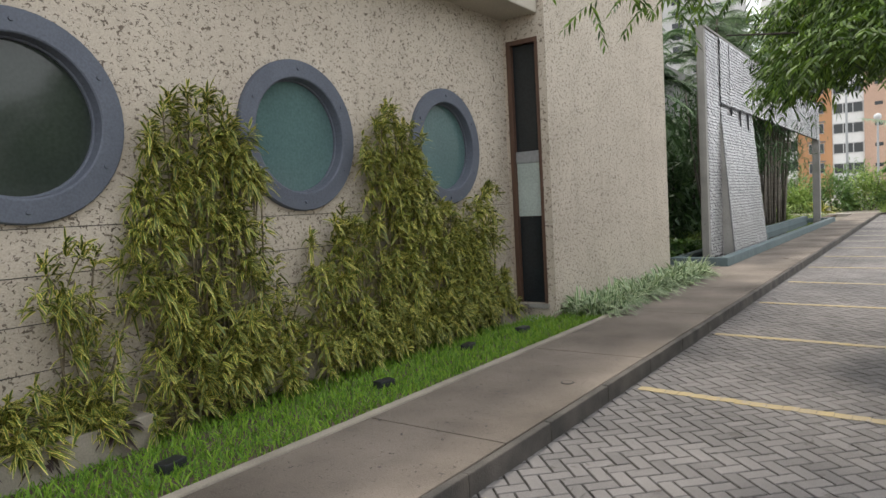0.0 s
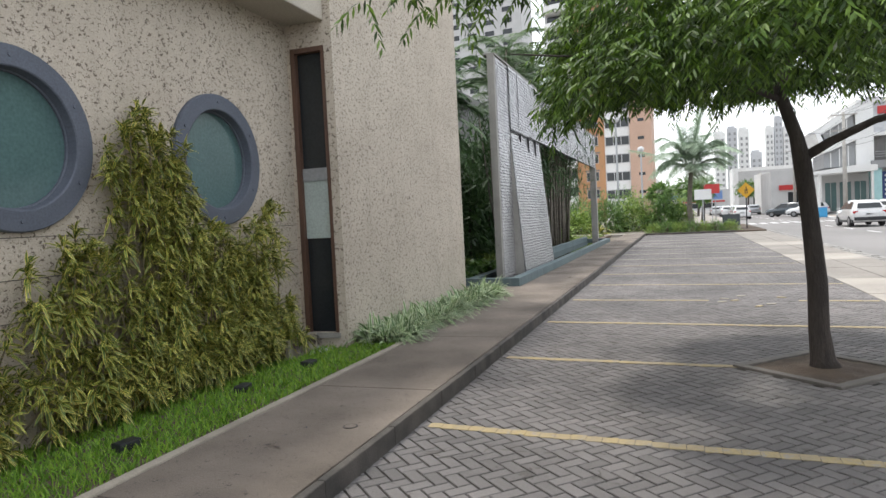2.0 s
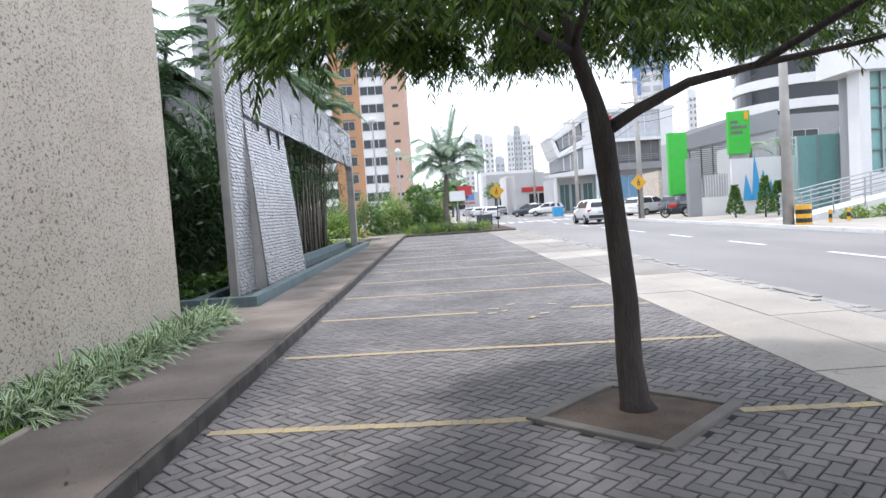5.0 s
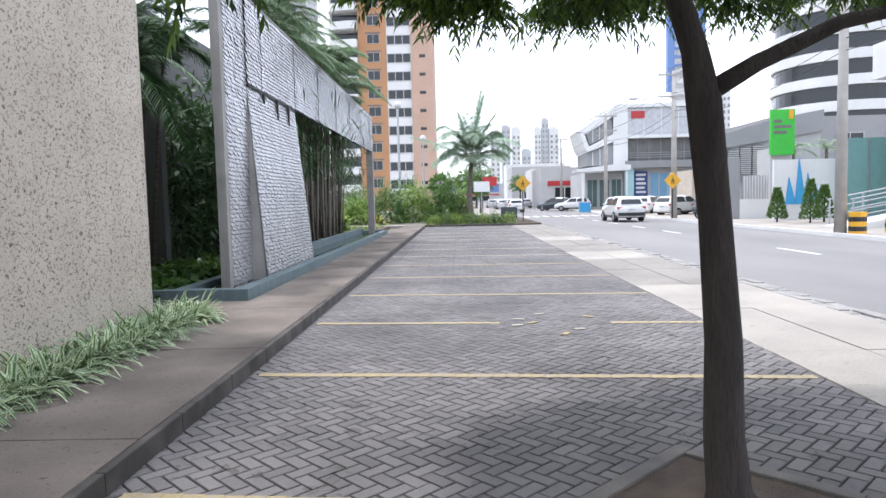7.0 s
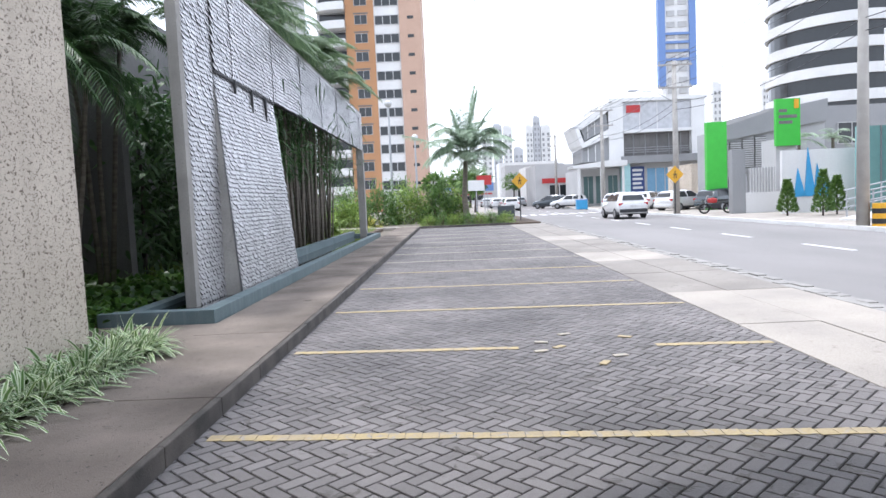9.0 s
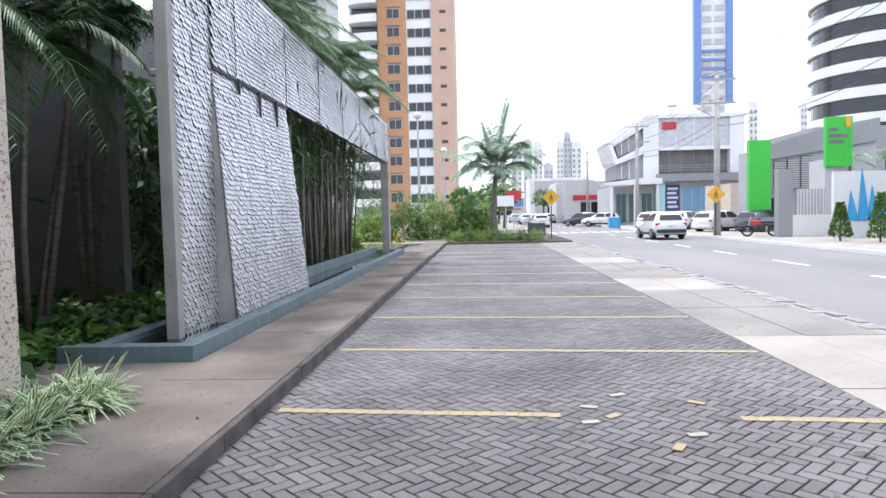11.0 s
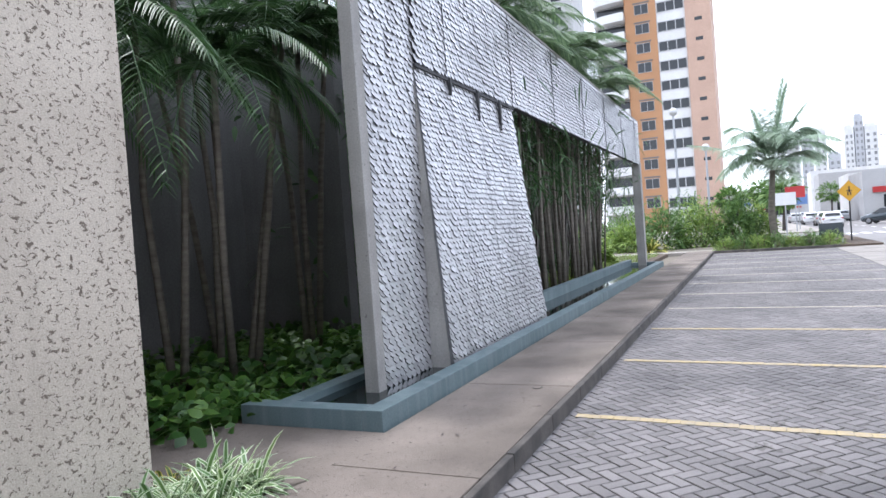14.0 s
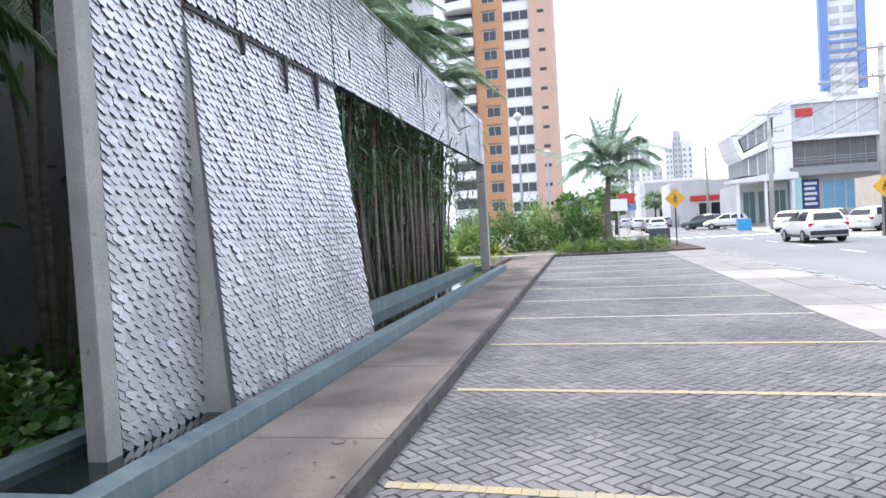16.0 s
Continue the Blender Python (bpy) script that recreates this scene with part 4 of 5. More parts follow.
# ---- far end of the parking bays ----
def bush(x, y, z, rx, ry, h, n, size, material, seed, label, name="bush", width=0.3):
    q = np.random.default_rng(seed)
    t = thing(name, label, "bush", (x, y, z), "shrubs past the parking bays")
    w = ball_ways(n)
    w[:, 2] = np.abs(w[:, 2])
    lump = np.array([0.8 + 0.45 * noise.noise(Vector(v * 2.3) + Vector((seed, 0, 0))) for v in w])
    rad = lump * (0.55 + 0.45 * q.random(n))
    base = w * rad[:, None] * np.array([rx, ry, h])
    leaf_mesh("foliage", base, unit(w + q.normal(0, 0.6, (n, 3))), q.uniform(0.7, 1.3, n) * size, size * width, q.uniform(0.1, 0.6, n), material, t)
    for i in range(5):
        a = q.uniform(0, math.tau)
        bm = bmesh.new()
        tube(bm, [(0, 0, -0.1), (math.cos(a) * rx * 0.5, math.sin(a) * ry * 0.5, h * 0.7)], [0.03, 0.01], 5)
        part("branch", bm, TWIG, t)
    return t


structure(block("verge_kerb", (-1.79, 3.3, 43.02, 43.2, -0.1, 0.12), KERBSTONE, bevel=0.02), "dark kerb closing the parking bays", "kerb")
structure(block("verge", (-1.79, 4.9, 43.21, 58, -0.1, 0.09), SOIL), "planted verge beyond the parking bays", "soil")
structure(block("far_garden", (-30, -1.8, 45.01, 59.5, -0.1, 0.08), DIRT), "garden ground beyond the path", "soil")
for i in range(7):
    bush(-1.3 + i * 0.72, 44.0, 0.08, 0.62, 0.55, 0.75 + 0.1 * (i % 2), 700, 0.22, DARK_LEAF if i % 2 else BUSH_LEAF, 500 + i, "low spiky green hedge plant behind the kerb", "hedge_plant", 0.12)
for i, (x, y, rx, h, m) in enumerate(((-6.5, 48, 1.6, 2.0, 1), (-4.6, 49, 1.8, 3.1, 0), (-2.6, 50, 1.9, 3.3, 1), (-0.8, 49, 1.6, 2.9, 0), (0.2, 51, 1.3, 2.6, 1), (-9, 50, 2.4, 3.4, 0),
                                      (-12, 52, 2.8, 4.0, 1), (-3.6, 55, 2.2, 3.9, 0), (-7.3, 54, 2.3, 3.6, 0), (-15.5, 54, 3, 4.5, 1), (-8, 40, 1.2, 1.7, 0), (-6.2, 37.5, 1.0, 1.2, 1))):
    bush(x, y, 0.06, rx, rx * 0.8, h, 2000, 0.34, BUSH_LEAF if m else DARK_LEAF, 520 + i, "tall airy yellow-green shrub beyond the path" if m else "tall leafy green shrub beyond the path", width=0.2)
leaf_patch("garden_grass", "rough grass in the far garden", "grass", -9, -4.2, 34.2, 43.2, 0.08, 4000, 0.22, BUSH_LEAF, 84, 0.06, 0.1)
strap_plant(-4.9, 45.6, 0.08, 90, 1.5, 90, SONG_LEAF, "", "large yellow-striped rosette plant in the far garden", 0.12)


def coconut_palm(x, y):
    t = thing("coconut_palm", "coconut palm with pale trunk and drooping blue-green fronds", "palm", (x, y, 0.08))
    bm = bmesh.new()
    tube(bm, [(0, 0, -0.1), (0.02, 0, 0.4), (-0.06, 0, 1.5), (0.0, 0, 2.6), (0.1, 0, 3.8)], [0.26, 0.2, 0.17, 0.15, 0.13], 12)
    part("trunk", bm, PALM_BARK, t, smooth=True)
    palm_crown(t, (0.1, 0, 3.8), 9, 3.9, 95, COCONUT_LEAF, 0.95, 0.75, 0.9, 0.055, 56, 0.9)
    palm_crown(t, (0.1, 0, 3.9), 16, 5.4, 96, COCONUT_LEAF, 1.05, 0.62, 2.2, 0.055, 60, 0.8)
    palm_crown(t, (0.1, 0, 3.9), 10, 5.2, 97, COCONUT_LEAF, 1.0, 0.25, 3.6, 0.055, 60, 0.65)
    return t


coconut_palm(0.9, 48)


def diamond_sign(x, y, h, size, label):
    s = thing("warning_sign", label, "road sign", (x, y, 0), "pedestrian warning signs")
    bm = bmesh.new()
    tube(bm, [(0, 0, -0.1), (0, 0, h + size * 0.6)], [0.035, 0.035], 8)
    part("post", bm, BLACK, s)
    bm = bmesh.new()
    r = size / math.sqrt(2) * 1.0
    ring = [bm.verts.new((r * a, -0.045, h + r * b)) for a, b in ((0, -1), (1, 0), (0, 1), (-1, 0))]
    f = bm.faces.new(ring)
    ex = bmesh.ops.extrude_face_region(bm, geom=[f])
    bmesh.ops.translate(bm, verts=[v for v in ex["geom"] if isinstance(v, bmesh.types.BMVert)], vec=(0, 0.02, 0))
    bmesh.ops.recalc_face_normals(bm, faces=bm.faces)
    plate = part("plate", bm, SIGN_YELLOW, s)
    q = size * 0.5
    bm = bmesh.new()
    box(bm, -0.06 * q, 0.1 * q, -0.053, -0.047, h - 0.15 * q, h + 0.35 * q)
    box(bm, -0.3 * q, 0.32 * q, -0.053, -0.047, h - 0.04 * q, h + 0.1 * q)
    box(bm, -0.22 * q, -0.08 * q, -0.053, -0.047, h - 0.6 * q, h - 0.152 * q)
    box(bm, 0.1 * q, 0.24 * q, -0.053, -0.047, h - 0.6 * q, h - 0.152 * q)
    box(bm, -0.06 * q, 0.12 * q, -0.053, -0.047, h + 0.42 * q, h + 0.6 * q)
    part("symbol", bm, BLACK, plate, "black walking symbol")
    return s


diamond_sign(4.25, 47.5, 2.5, 0.72, "yellow diamond warning sign with a black symbol on a thin post")
diamond_sign(13.05, 45.3, 2.4, 0.72, "yellow diamond warning sign with a black symbol before a utility pole")
bn = thing("notice_board", "small dark framed board standing by the hedge", "notice board", (3.2, 45.5, 0.08))
block("panel", (-0.5, 0.5, -0.03, 0.03, 0.25, 0.95), CAR_DARK, bn, "dark printed panel")
for a in (-0.48, 0.42):
    block("leg", (a, a + 0.06, -0.031, 0.031, -0.05, 0.249), GREY_STEEL, bn)


def utility_pole(x, y, h, arm, label):
    p = thing("utility_pole", label, "utility pole", (x, y, 0), "poles along the street")
    bm = bmesh.new()
    tube(bm, [(0, 0, -0.1), (0, 0, h)], [0.2, 0.12], 12)
    part("shaft", bm, POLE_CONCRETE, p, smooth=True)
    for k, z in enumerate((h - 0.3, h - 1.6)):
        block("crossarm", (-1.0, 1.0, -0.16, -0.08, z, z + 0.1), POLE_CONCRETE, p)
        for a in (-0.9, -0.4, 0.4, 0.9):
            bm = bmesh.new()
            tube(bm, [(a, -0.12, z + 0.1), (a, -0.12, z + 0.24)], [0.035, 0.025], 7)
            part("insulator", bm, GREY_STEEL, p)
    bm = bmesh.new()
    tube(bm, [(0, 0, h - 2.4), (-arm * 0.5, 0, h - 1.75), (-arm, 0, h - 1.6)], [0.03, 0.03, 0.03], 7)
    a = part("lamp_arm", bm, GREY_STEEL, p)
    block("lamp_head", (-arm - 0.5, -arm, -0.1, 0.1, h - 1.68, h - 1.56), GREY_STEEL, p, bevel=0.03)
    return p


P1, P2, P3 = (13.1, 27.6), (13.3, 45.8), (13.6, 66)
utility_pole(*P1, 9.6, 2.4, "grey concrete utility pole with a street lamp arm")
utility_pole(*P2, 9.0, 2.2, "grey concrete utility pole with crossarms and a lamp")
utility_pole(*P3, 9.0, 2.2, "distant grey concrete utility pole")
utility_pole(14.0, 95, 9.5, 2.2, "distant grey concrete utility pole")
wires = thing("overhead_wires", "sagging dark overhead wires between the poles", "wires")
for (xa, ya), (xb, yb) in (((13.1, 2), P1), (P1, P2), (P2, P3), (P3, (14.0, 95))):
    for off, z in ((-0.9, 8.95), (-0.4, 8.95), (0.4, 8.95), (0.9, 8.95), (-0.4, 7.6), (0.0, 6.6), (0.0, 6.2)):
        bm = bmesh.new()
        tube(bm, [(xa + off + (xb - xa) * s, ya + (yb - ya) * s, z - 1.0 * (1 - (2 * s - 1) ** 2) * 0.5) for s in np.linspace(0, 1, 9)], [0.014] * 9, 4, False)
        part("wire", bm, BLACK, wires)


pb = thing("pole_guard", "yellow and black striped round guard at the pole foot", "bollard", (13.45, 27.2, 0))
for k in range(5):
    bm = bmesh.new()
    tube(bm, [(0, 0, 0.02 + k * 0.16), (0, 0, 0.178 + k * 0.16)], [0.27, 0.27], 14)
    part("stripe", bm, SIGN_YELLOW if k % 2 == 0 else BLACK, pb)
for x, y in ((14.6, 27.5), (15.4, 27.7)):
    bo = thing("bollard", "short yellow and black striped post", "bollard", (x, y, 0.1), "striped posts")
    for k in range(3):
        bm = bmesh.new()
        tube(bm, [(0, 0, k * 0.16), (0, 0, k * 0.16 + 0.158)], [0.06, 0.06], 10)
        part("stripe", bm, SIGN_YELLOW if k % 2 == 0 else BLACK, bo)


def lamp_post(x, y, h):
    p = thing("lamp_post", "tall thin grey lamp post with a round lamp head", "lamp post", (x, y, 0))
    bm = bmesh.new()
    tube(bm, [(0, 0, -0.1), (0, 0, h)], [0.12, 0.07], 9)
    part("shaft", bm, GREY_STEEL, p)
    bm = bmesh.new()
    bmesh.ops.create_uvsphere(bm, u_segments=12, v_segments=8, radius=0.3, matrix=Matrix.Translation((0, 0, h + 0.2)))
    part("lamp_head", bm, LAMP_CLEAR, p, smooth=True)


lamp_post(-4.7, 60, 9.2)
lamp_post(-3.0, 66, 7.0)

# far pavement across the street
far_pave = structure(block("pavement_east", (13.0, 60, -60, 240, -0.2, 0.1), APRON), "pale concrete pavement across the street", "pavement")
bm = bmesh.new()
for i in range(60):
    box(bm, 12.88, 12.998, -20 + i * 2, -18.02 + i * 2, -0.2, 0.12, 0.01)
structure(part("kerb_east", bm, WHITE), "whitewashed kerb across the street", "kerb")
structure(block("pavement_west", (-60, 5.1, 68.01, 300, -0.2, 0.1), APRON), "pale pavement past the side street", "pavement")
for i in range(26):
    tagged(block("lane_dash", (8.95, 9.08, -10 + i * 5.2, -7.8 + i * 5.2, -0.019, -0.014), WHITE), "worn white lane dash", "road marking", "lane dashes", "structure")
for i in range(9):
    tagged(block("crossing_bar", (5.6 + i * 0.8, 6.0 + i * 0.8, 59, 62, -0.019, -0.014), WHITE), "white zebra crossing bar", "road marking", "zebra crossing", "structure")


# ---- vehicles ----
def car(name, x, y, rz, paint, label, tall=1.0, group="parked cars"):
    """A hatchback: tapered body and cabin, windows, wheels, lights and plate. Its nose points along +y."""
    c = thing(name, label, "car", (x, y, 0), group, rz=rz)
    up = 1.0 if tall <= 1 else tall
    stations = [(-2.03, 0.45, 0.76, 0.84, 0.74, 0.66), (-1.95, 0.3, 0.9, 1.02, 0.83, 0.72), (-1.74, 0.25, 0.97, 1.34, 0.87, 0.63),
                (-1.4, 0.24, 0.97, 1.46, 0.885, 0.61), (-0.5, 0.24, 0.96, 1.51, 0.89, 0.62), (0.22, 0.24, 0.95, 1.43, 0.89, 0.61),
                (1.05, 0.24, 0.93, 0.98, 0.88, 0.68), (1.6, 0.26, 0.84, 0.89, 0.85, 0.62), (1.95, 0.32, 0.68, 0.73, 0.75, 0.55),
                (2.06, 0.42, 0.55, 0.59, 0.62, 0.5)]

    def roof(zr):
        return 0.97 + (zr - 0.97) * up if zr > 0.97 else zr
    bm = bmesh.new()
    rings = []
    for yy, zb, zw, zr, ww, wr in stations:
        zr = roof(zr)
        zm = zb + (zw - zb) * 0.55
        half = [(ww * 0.93, zb), (ww * 1.0, zm), (ww * 0.97, zw), (wr, zr - 0.03), (wr - 0.08, zr)]
        rings.append([bm.verts.new((-x, yy, z)) for x, z in half] + [bm.verts.new((x, yy, z)) for x, z in half[::-1]])
    for a, b in zip(rings, rings[1:]):
        for k in range(10):
            bm.faces.new((a[k], a[(k + 1) % 10], b[(k + 1) % 10], b[k]))
    bm.faces.new(rings[0])
    bm.faces.new(rings[-1][::-1])
    bmesh.ops.recalc_face_normals(bm, faces=bm.faces)
    part("body", bm, paint, c, smooth=True)

    def pane(nm, pts, off):
        bm = bmesh.new()
        f = bm.faces.new([bm.verts.new(Vector(p)) for p in pts])
        ex = bmesh.ops.extrude_face_region(bm, geom=[f])
        bmesh.ops.translate(bm, verts=[v for v in ex["geom"] if isinstance(v, bmesh.types.BMVert)], vec=off)
        bmesh.ops.recalc_face_normals(bm, faces=bm.faces)
        part(nm, bm, NEAR_BLACK, c)
    t1, t2 = roof(1.32), roof(1.40)
    pane("rear_window", [(-0.62, -1.965, 1.05), (0.62, -1.965, 1.05), (0.54, -1.77, t1), (-0.54, -1.77, t1)], (0, 0.03, 0.0))
    pane("windscreen", [(-0.62, 1.02, 1.02), (0.62, 1.02, 1.02), (0.54, 0.32, t2), (-0.54, 0.32, t2)], (0, -0.03, 0))
    for sg in (-1, 1):
        for y0, y1, u0, u1 in ((-1.62, -0.5, -1.42, -0.5), (-0.42, 0.72, -0.42, 0.16)):
            pane("side_window", [(sg * 0.855, y0, 1.01), (sg * 0.855, y1, 1.01), (sg * 0.655, u1, t2), (sg * 0.655, u0, t2)], (-sg * 0.03, 0, 0))
        block("tail_light", (sg * 0.7 - 0.13, sg * 0.7 + 0.13, -2.02, -1.9, 0.76, 0.9), TAIL_RED, c, bevel=0.02)
        block("headlight", (sg * 0.58 - 0.14, sg * 0.58 + 0.14, 1.9, 2.03, 0.6, 0.72), LAMP_CLEAR, c, bevel=0.02)
        block("mirror", (sg * 0.95 - 0.09, sg * 0.95 + 0.09, 0.6, 0.7, 0.98, 1.1), paint, c, bevel=0.02)
        for yy in (-1.25, 1.25):
            bm = bmesh.new()
            tube(bm, [(sg * 0.66, yy, 0.31), (sg * 0.70, yy, 0.31), (sg * 0.86, yy, 0.31), (sg * 0.89, yy, 0.31)], [0.29, 0.31, 0.31, 0.29], 20)
            w = part("wheel", bm, RUBBER, c)
            bm = bmesh.new()
            tube(bm, [(sg * 0.88, yy, 0.31), (sg * 0.9, yy, 0.31)], [0.2, 0.18], 12)
            part("rim", bm, RIM, w)
    block("cladding", (-0.855, 0.855, -1.85, 1.85, 0.24, 0.4), BLACK, c, "black lower cladding", 0.03)
    block("bumper", (-0.78, 0.78, -2.06, -1.9, 0.36, 0.56), paint if tall < 1.05 else BLACK, c, bevel=0.04)
    block("number_plate", (-0.2, 0.2, -2.03, -1.995, 0.66, 0.77), LAMP_CLEAR, c)
    return c


car("street_car", 10.2, 46.0, 2, CAR_WHITE, "white hatchback standing in the street lane", 1.05, "")
car("parked_car", 14.2, 62.5, -35, CAR_WHITE, "white parked hatchback before the white building")
car("parked_car", 15.6, 59.5, -35, CAR_WHITE, "white parked hatchback before the white building")
car("parked_car", 16.4, 53.8, -60, CAR_WHITE, "white parked estate car before the shop", 1.0)
car("parked_car", 18.2, 51.0, -60, CAR_DARK, "dark blue-grey parked hatchback")
car("parked_car", 13.0, 80, 75, CAR_WHITE, "white parked car far along the street")
car("parked_car", 11.5, 84, 60, CAR_DARK, "dark parked car far along the street", 1.1)
for i, (x, y, m) in enumerate(((6.5, 80, CAR_WHITE), (7.0, 92, CAR_SILVER), (6.6, 104, CAR_WHITE), (5.8, 118, CAR_WHITE), (7.6, 130, CAR_DARK), (10.6, 110, CAR_SILVER))):
    car("street_car", x, y, 0, m, "distant car in the street traffic", 1.0, "traffic")


def motorbike(x, y, rz):
    m = thing("motorbike", "dark red parked motorbike beside the gate", "motorbike", (x, y, 0.1), rz=rz)
    for yy in (-0.62, 0.62):
        bm = bmesh.new()
        tube(bm, [(0, yy + 0.25 * math.cos(k * math.tau / 20), 0.3 + 0.25 * math.sin(k * math.tau / 20)) for k in range(21)], [0.05] * 21, 7)
        w = part("wheel", bm, RUBBER, m)
        bm = bmesh.new()
        for k in range(6):
            tube(bm, [(0, yy, 0.3), (0, yy + 0.22 * math.cos(k * 1.047), 0.3 + 0.22 * math.sin(k * 1.047))], [0.014, 0.01], 5)
        part("rim", bm, RIM, w)
    bm = bmesh.new()
    box(bm, -0.1, 0.1, -0.25, 0.25, 0.28, 0.58, 0.05)
    part("engine", bm, BLACK, m)
    bm = bmesh.new()
    box(bm, -0.13, 0.13, -0.05, 0.45, 0.6, 0.85, 0.08)
    part("tank", bm, RED_PAINT, m)
    block("saddle", (-0.13, 0.13, -0.75, -0.06, 0.7, 0.8), BLACK, m, bevel=0.03)
    bm = bmesh.new()
    tube(bm, [(-0.32, 0.42, 1.0), (0, 0.5, 0.98), (0.32, 0.42, 1.0)], [0.02, 0.02, 0.02], 7)
    part("handlebar", bm, GREY_STEEL, m)
    bm = bmesh.new()
    tube(bm, [(0, 0.62, 0.3), (0, 0.48, 0.98)], [0.03, 0.03], 7)
    part("fork", bm, GREY_STEEL, m)


motorbike(14.6, 43.2, 70)


# ---- buildings across the street and beyond ----
def window(parent, x, y, z, w, h, glass=None, frame=True, bars=1):
    """A window in a wall facing -y: recessed-looking frame and pane standing 3 cm proud."""
    win = block("window", (x - w / 2, x + w / 2, y - 0.03, y + 0.02, z, z + h), glass or NEAR_BLACK, parent)
    if frame:
        t = max(0.05, w * 0.03)
        bm = bmesh.new()
        box(bm, x - w / 2 - t, x + w / 2 + t, y - 0.07, y - 0.031, z - t, z)
        box(bm, x - w / 2 - t, x + w / 2 + t, y - 0.07, y - 0.031, z + h, z + h + t)
        for k in range(bars + 2):
            xx = x - w / 2 + w * k / (bars + 1)
            box(bm, xx - t / 2, xx + t / 2, y - 0.068, y - 0.032, z + 0.001, z + h - 0.001)
        part("window_frame", bm, OFFWHITE, win)
    return win


tower = thing("orange_tower", "tall orange and white apartment tower with rounded balconies", "apartment building", (0, 116, 0))
block("wall", (-15.8, -11.2, 0, 14, 0, 66), ORANGE, tower, "orange clad strip")
block("wall", (-11.2, -7.1, 0.12, 14, 0, 66), WHITE, tower, "white strip")
block("wall", (-7.1, -3.6, -0.3, 14, 0, 66), PINK_ORANGE, tower, "salmon strip")
block("wall", (-20.6, -15.8, 1.2, 14, 0, 66), OFFWHITE, tower)
for f in range(21):
    z = 3.4 + f * 2.95
    window(tower, -13.3, 0, z + 0.5, 2.0, 1.4)
    block("lintel", (-14.5, -12.1, -0.1, -0.001, z + 2.1, z + 2.3), DARK_WALL, tower)
    window(tower, -9.15, 0.12, z + 0.3, 3.8, 1.35, bars=2)
    window(tower, -5.3, -0.3, z + 0.9, 1.0, 0.5, frame=False)
    bm = bmesh.new()
    pts = [(-15.85 - 4.9 * math.sin(t), 1.2 - 2.4 * math.cos(t) ** 0.6 if math.cos(t) > 0 else 1.2) for t in np.linspace(0, math.pi / 2, 10)]
    lo = [bm.verts.new((x, y, z - 0.2)) for x, y in pts] + [bm.verts.new((-15.85, 1.25, z - 0.2))]
    f0 = bm.faces.new(lo)
    ex = bmesh.ops.extrude_face_region(bm, geom=[f0])
    bmesh.ops.translate(bm, verts=[v for v in ex["geom"] if isinstance(v, bmesh.types.BMVert)], vec=(0, 0, 1.25))
    bmesh.ops.recalc_face_normals(bm, faces=bm.faces)
    part("balcony", bm, WHITE, tower)
    block("window", (-20.2, -16.0, 1.1, 1.25, z + 1.1, z + 2.5), NEAR_BLACK, tower)
block("roof", (-20.6, -3.6, 0.2, 14, 66.01, 67), WHITE, tower)

back_tower = thing("pale_tower", "tall pale apartment tower partly hidden behind the screen", "apartment building", (-54, 180, 0))
block("wall", (-6, 16, 0, 14, 0, 95), OFFWHITE, back_tower)
for f in range(30):
    for x in (-3, 2, 7, 12):
        window(back_tower, x, 0, 3 + f * 3, 2.6, 1.3, frame=False)


def slab_tower(x, y, w, h, d, material, label, cols=3, group="distant towers", fl=3.1):
    t = thing("distant_tower", label, "apartment building", (x, y, 0), group)
    block("wall", (-w / 2, w / 2, 0, d, 0, h), material, t)
    bm_n = int(h / fl) - 1
    for c in range(cols):
        xx = -w / 2 + w * (c + 0.5) / cols
        for f in range(bm_n):
            block("window", (xx - w / cols * 0.2, xx + w / cols * 0.2, -0.25, 0.1, 2.4 + f * fl, 2.4 + f * fl + fl * 0.5), MIDGREY, t)
    block("roof", (-w * 0.42, w * 0.3, 1, d - 1, h + 0.01, h + 1.1), material, t)
    return t


TOWERS = ((22.6, 5.9, 41.6, OFFWHITE), (28.9, 5.3, 43.6, TOWER_GREY), (34.8, 5.3, 42.6, OFFWHITE), (40.8, 5.6, 29.6, TOWER_GREY), (47.4, 4.0, 42.4, OFFWHITE), (51.8, 4.0, 47.1, TOWER_GREY), (56.9, 5.9, 42.0, OFFWHITE))
for x, w, h, m in TOWERS:
    slab_tower(x, 400, w * 0.96, h, 4, WHITE if m is OFFWHITE else m, "hazy grey high-rise at the end of the street", 2)
slab_tower(129, 330, 4, 51, 3, WHITE, "slim pale high-rise behind the shops", 2)
slab_tower(152, 330, 3.0, 51, 3, WHITE, "slim pale high-rise behind the shops", 2)

bt = thing("blue_tower", "white high-rise with tall blue fins", "apartment building", (0, 200, 0))
block("wall", (62.6, 69.4, 0, 4, 0, 78), WHITE, bt)
block("fin", (60.6, 62.59, -0.6, 1.2, 31, 80), BLUE_PAINT, bt, "tall blue fin")
block("fin", (69.41, 71.3, -0.6, 1.2, 31, 80), BLUE_PAINT, bt, "tall blue fin")
for f in range(24):
    block("window", (63.2, 65.4, -0.2, 0.1, 4 + f * 3.1, 5.5 + f * 3.1), OFFWHITE, bt)
    block("window", (66.4, 68.8, -0.2, 0.1, 4 + f * 3.1, 5.5 + f * 3.1), OFFWHITE, bt)
for f in range(4):
    block("brace", (62.6, 69.4, -0.5, -0.21, 38 + f * 2.4, 38.7 + f * 2.4), BLUE_PAINT, bt)

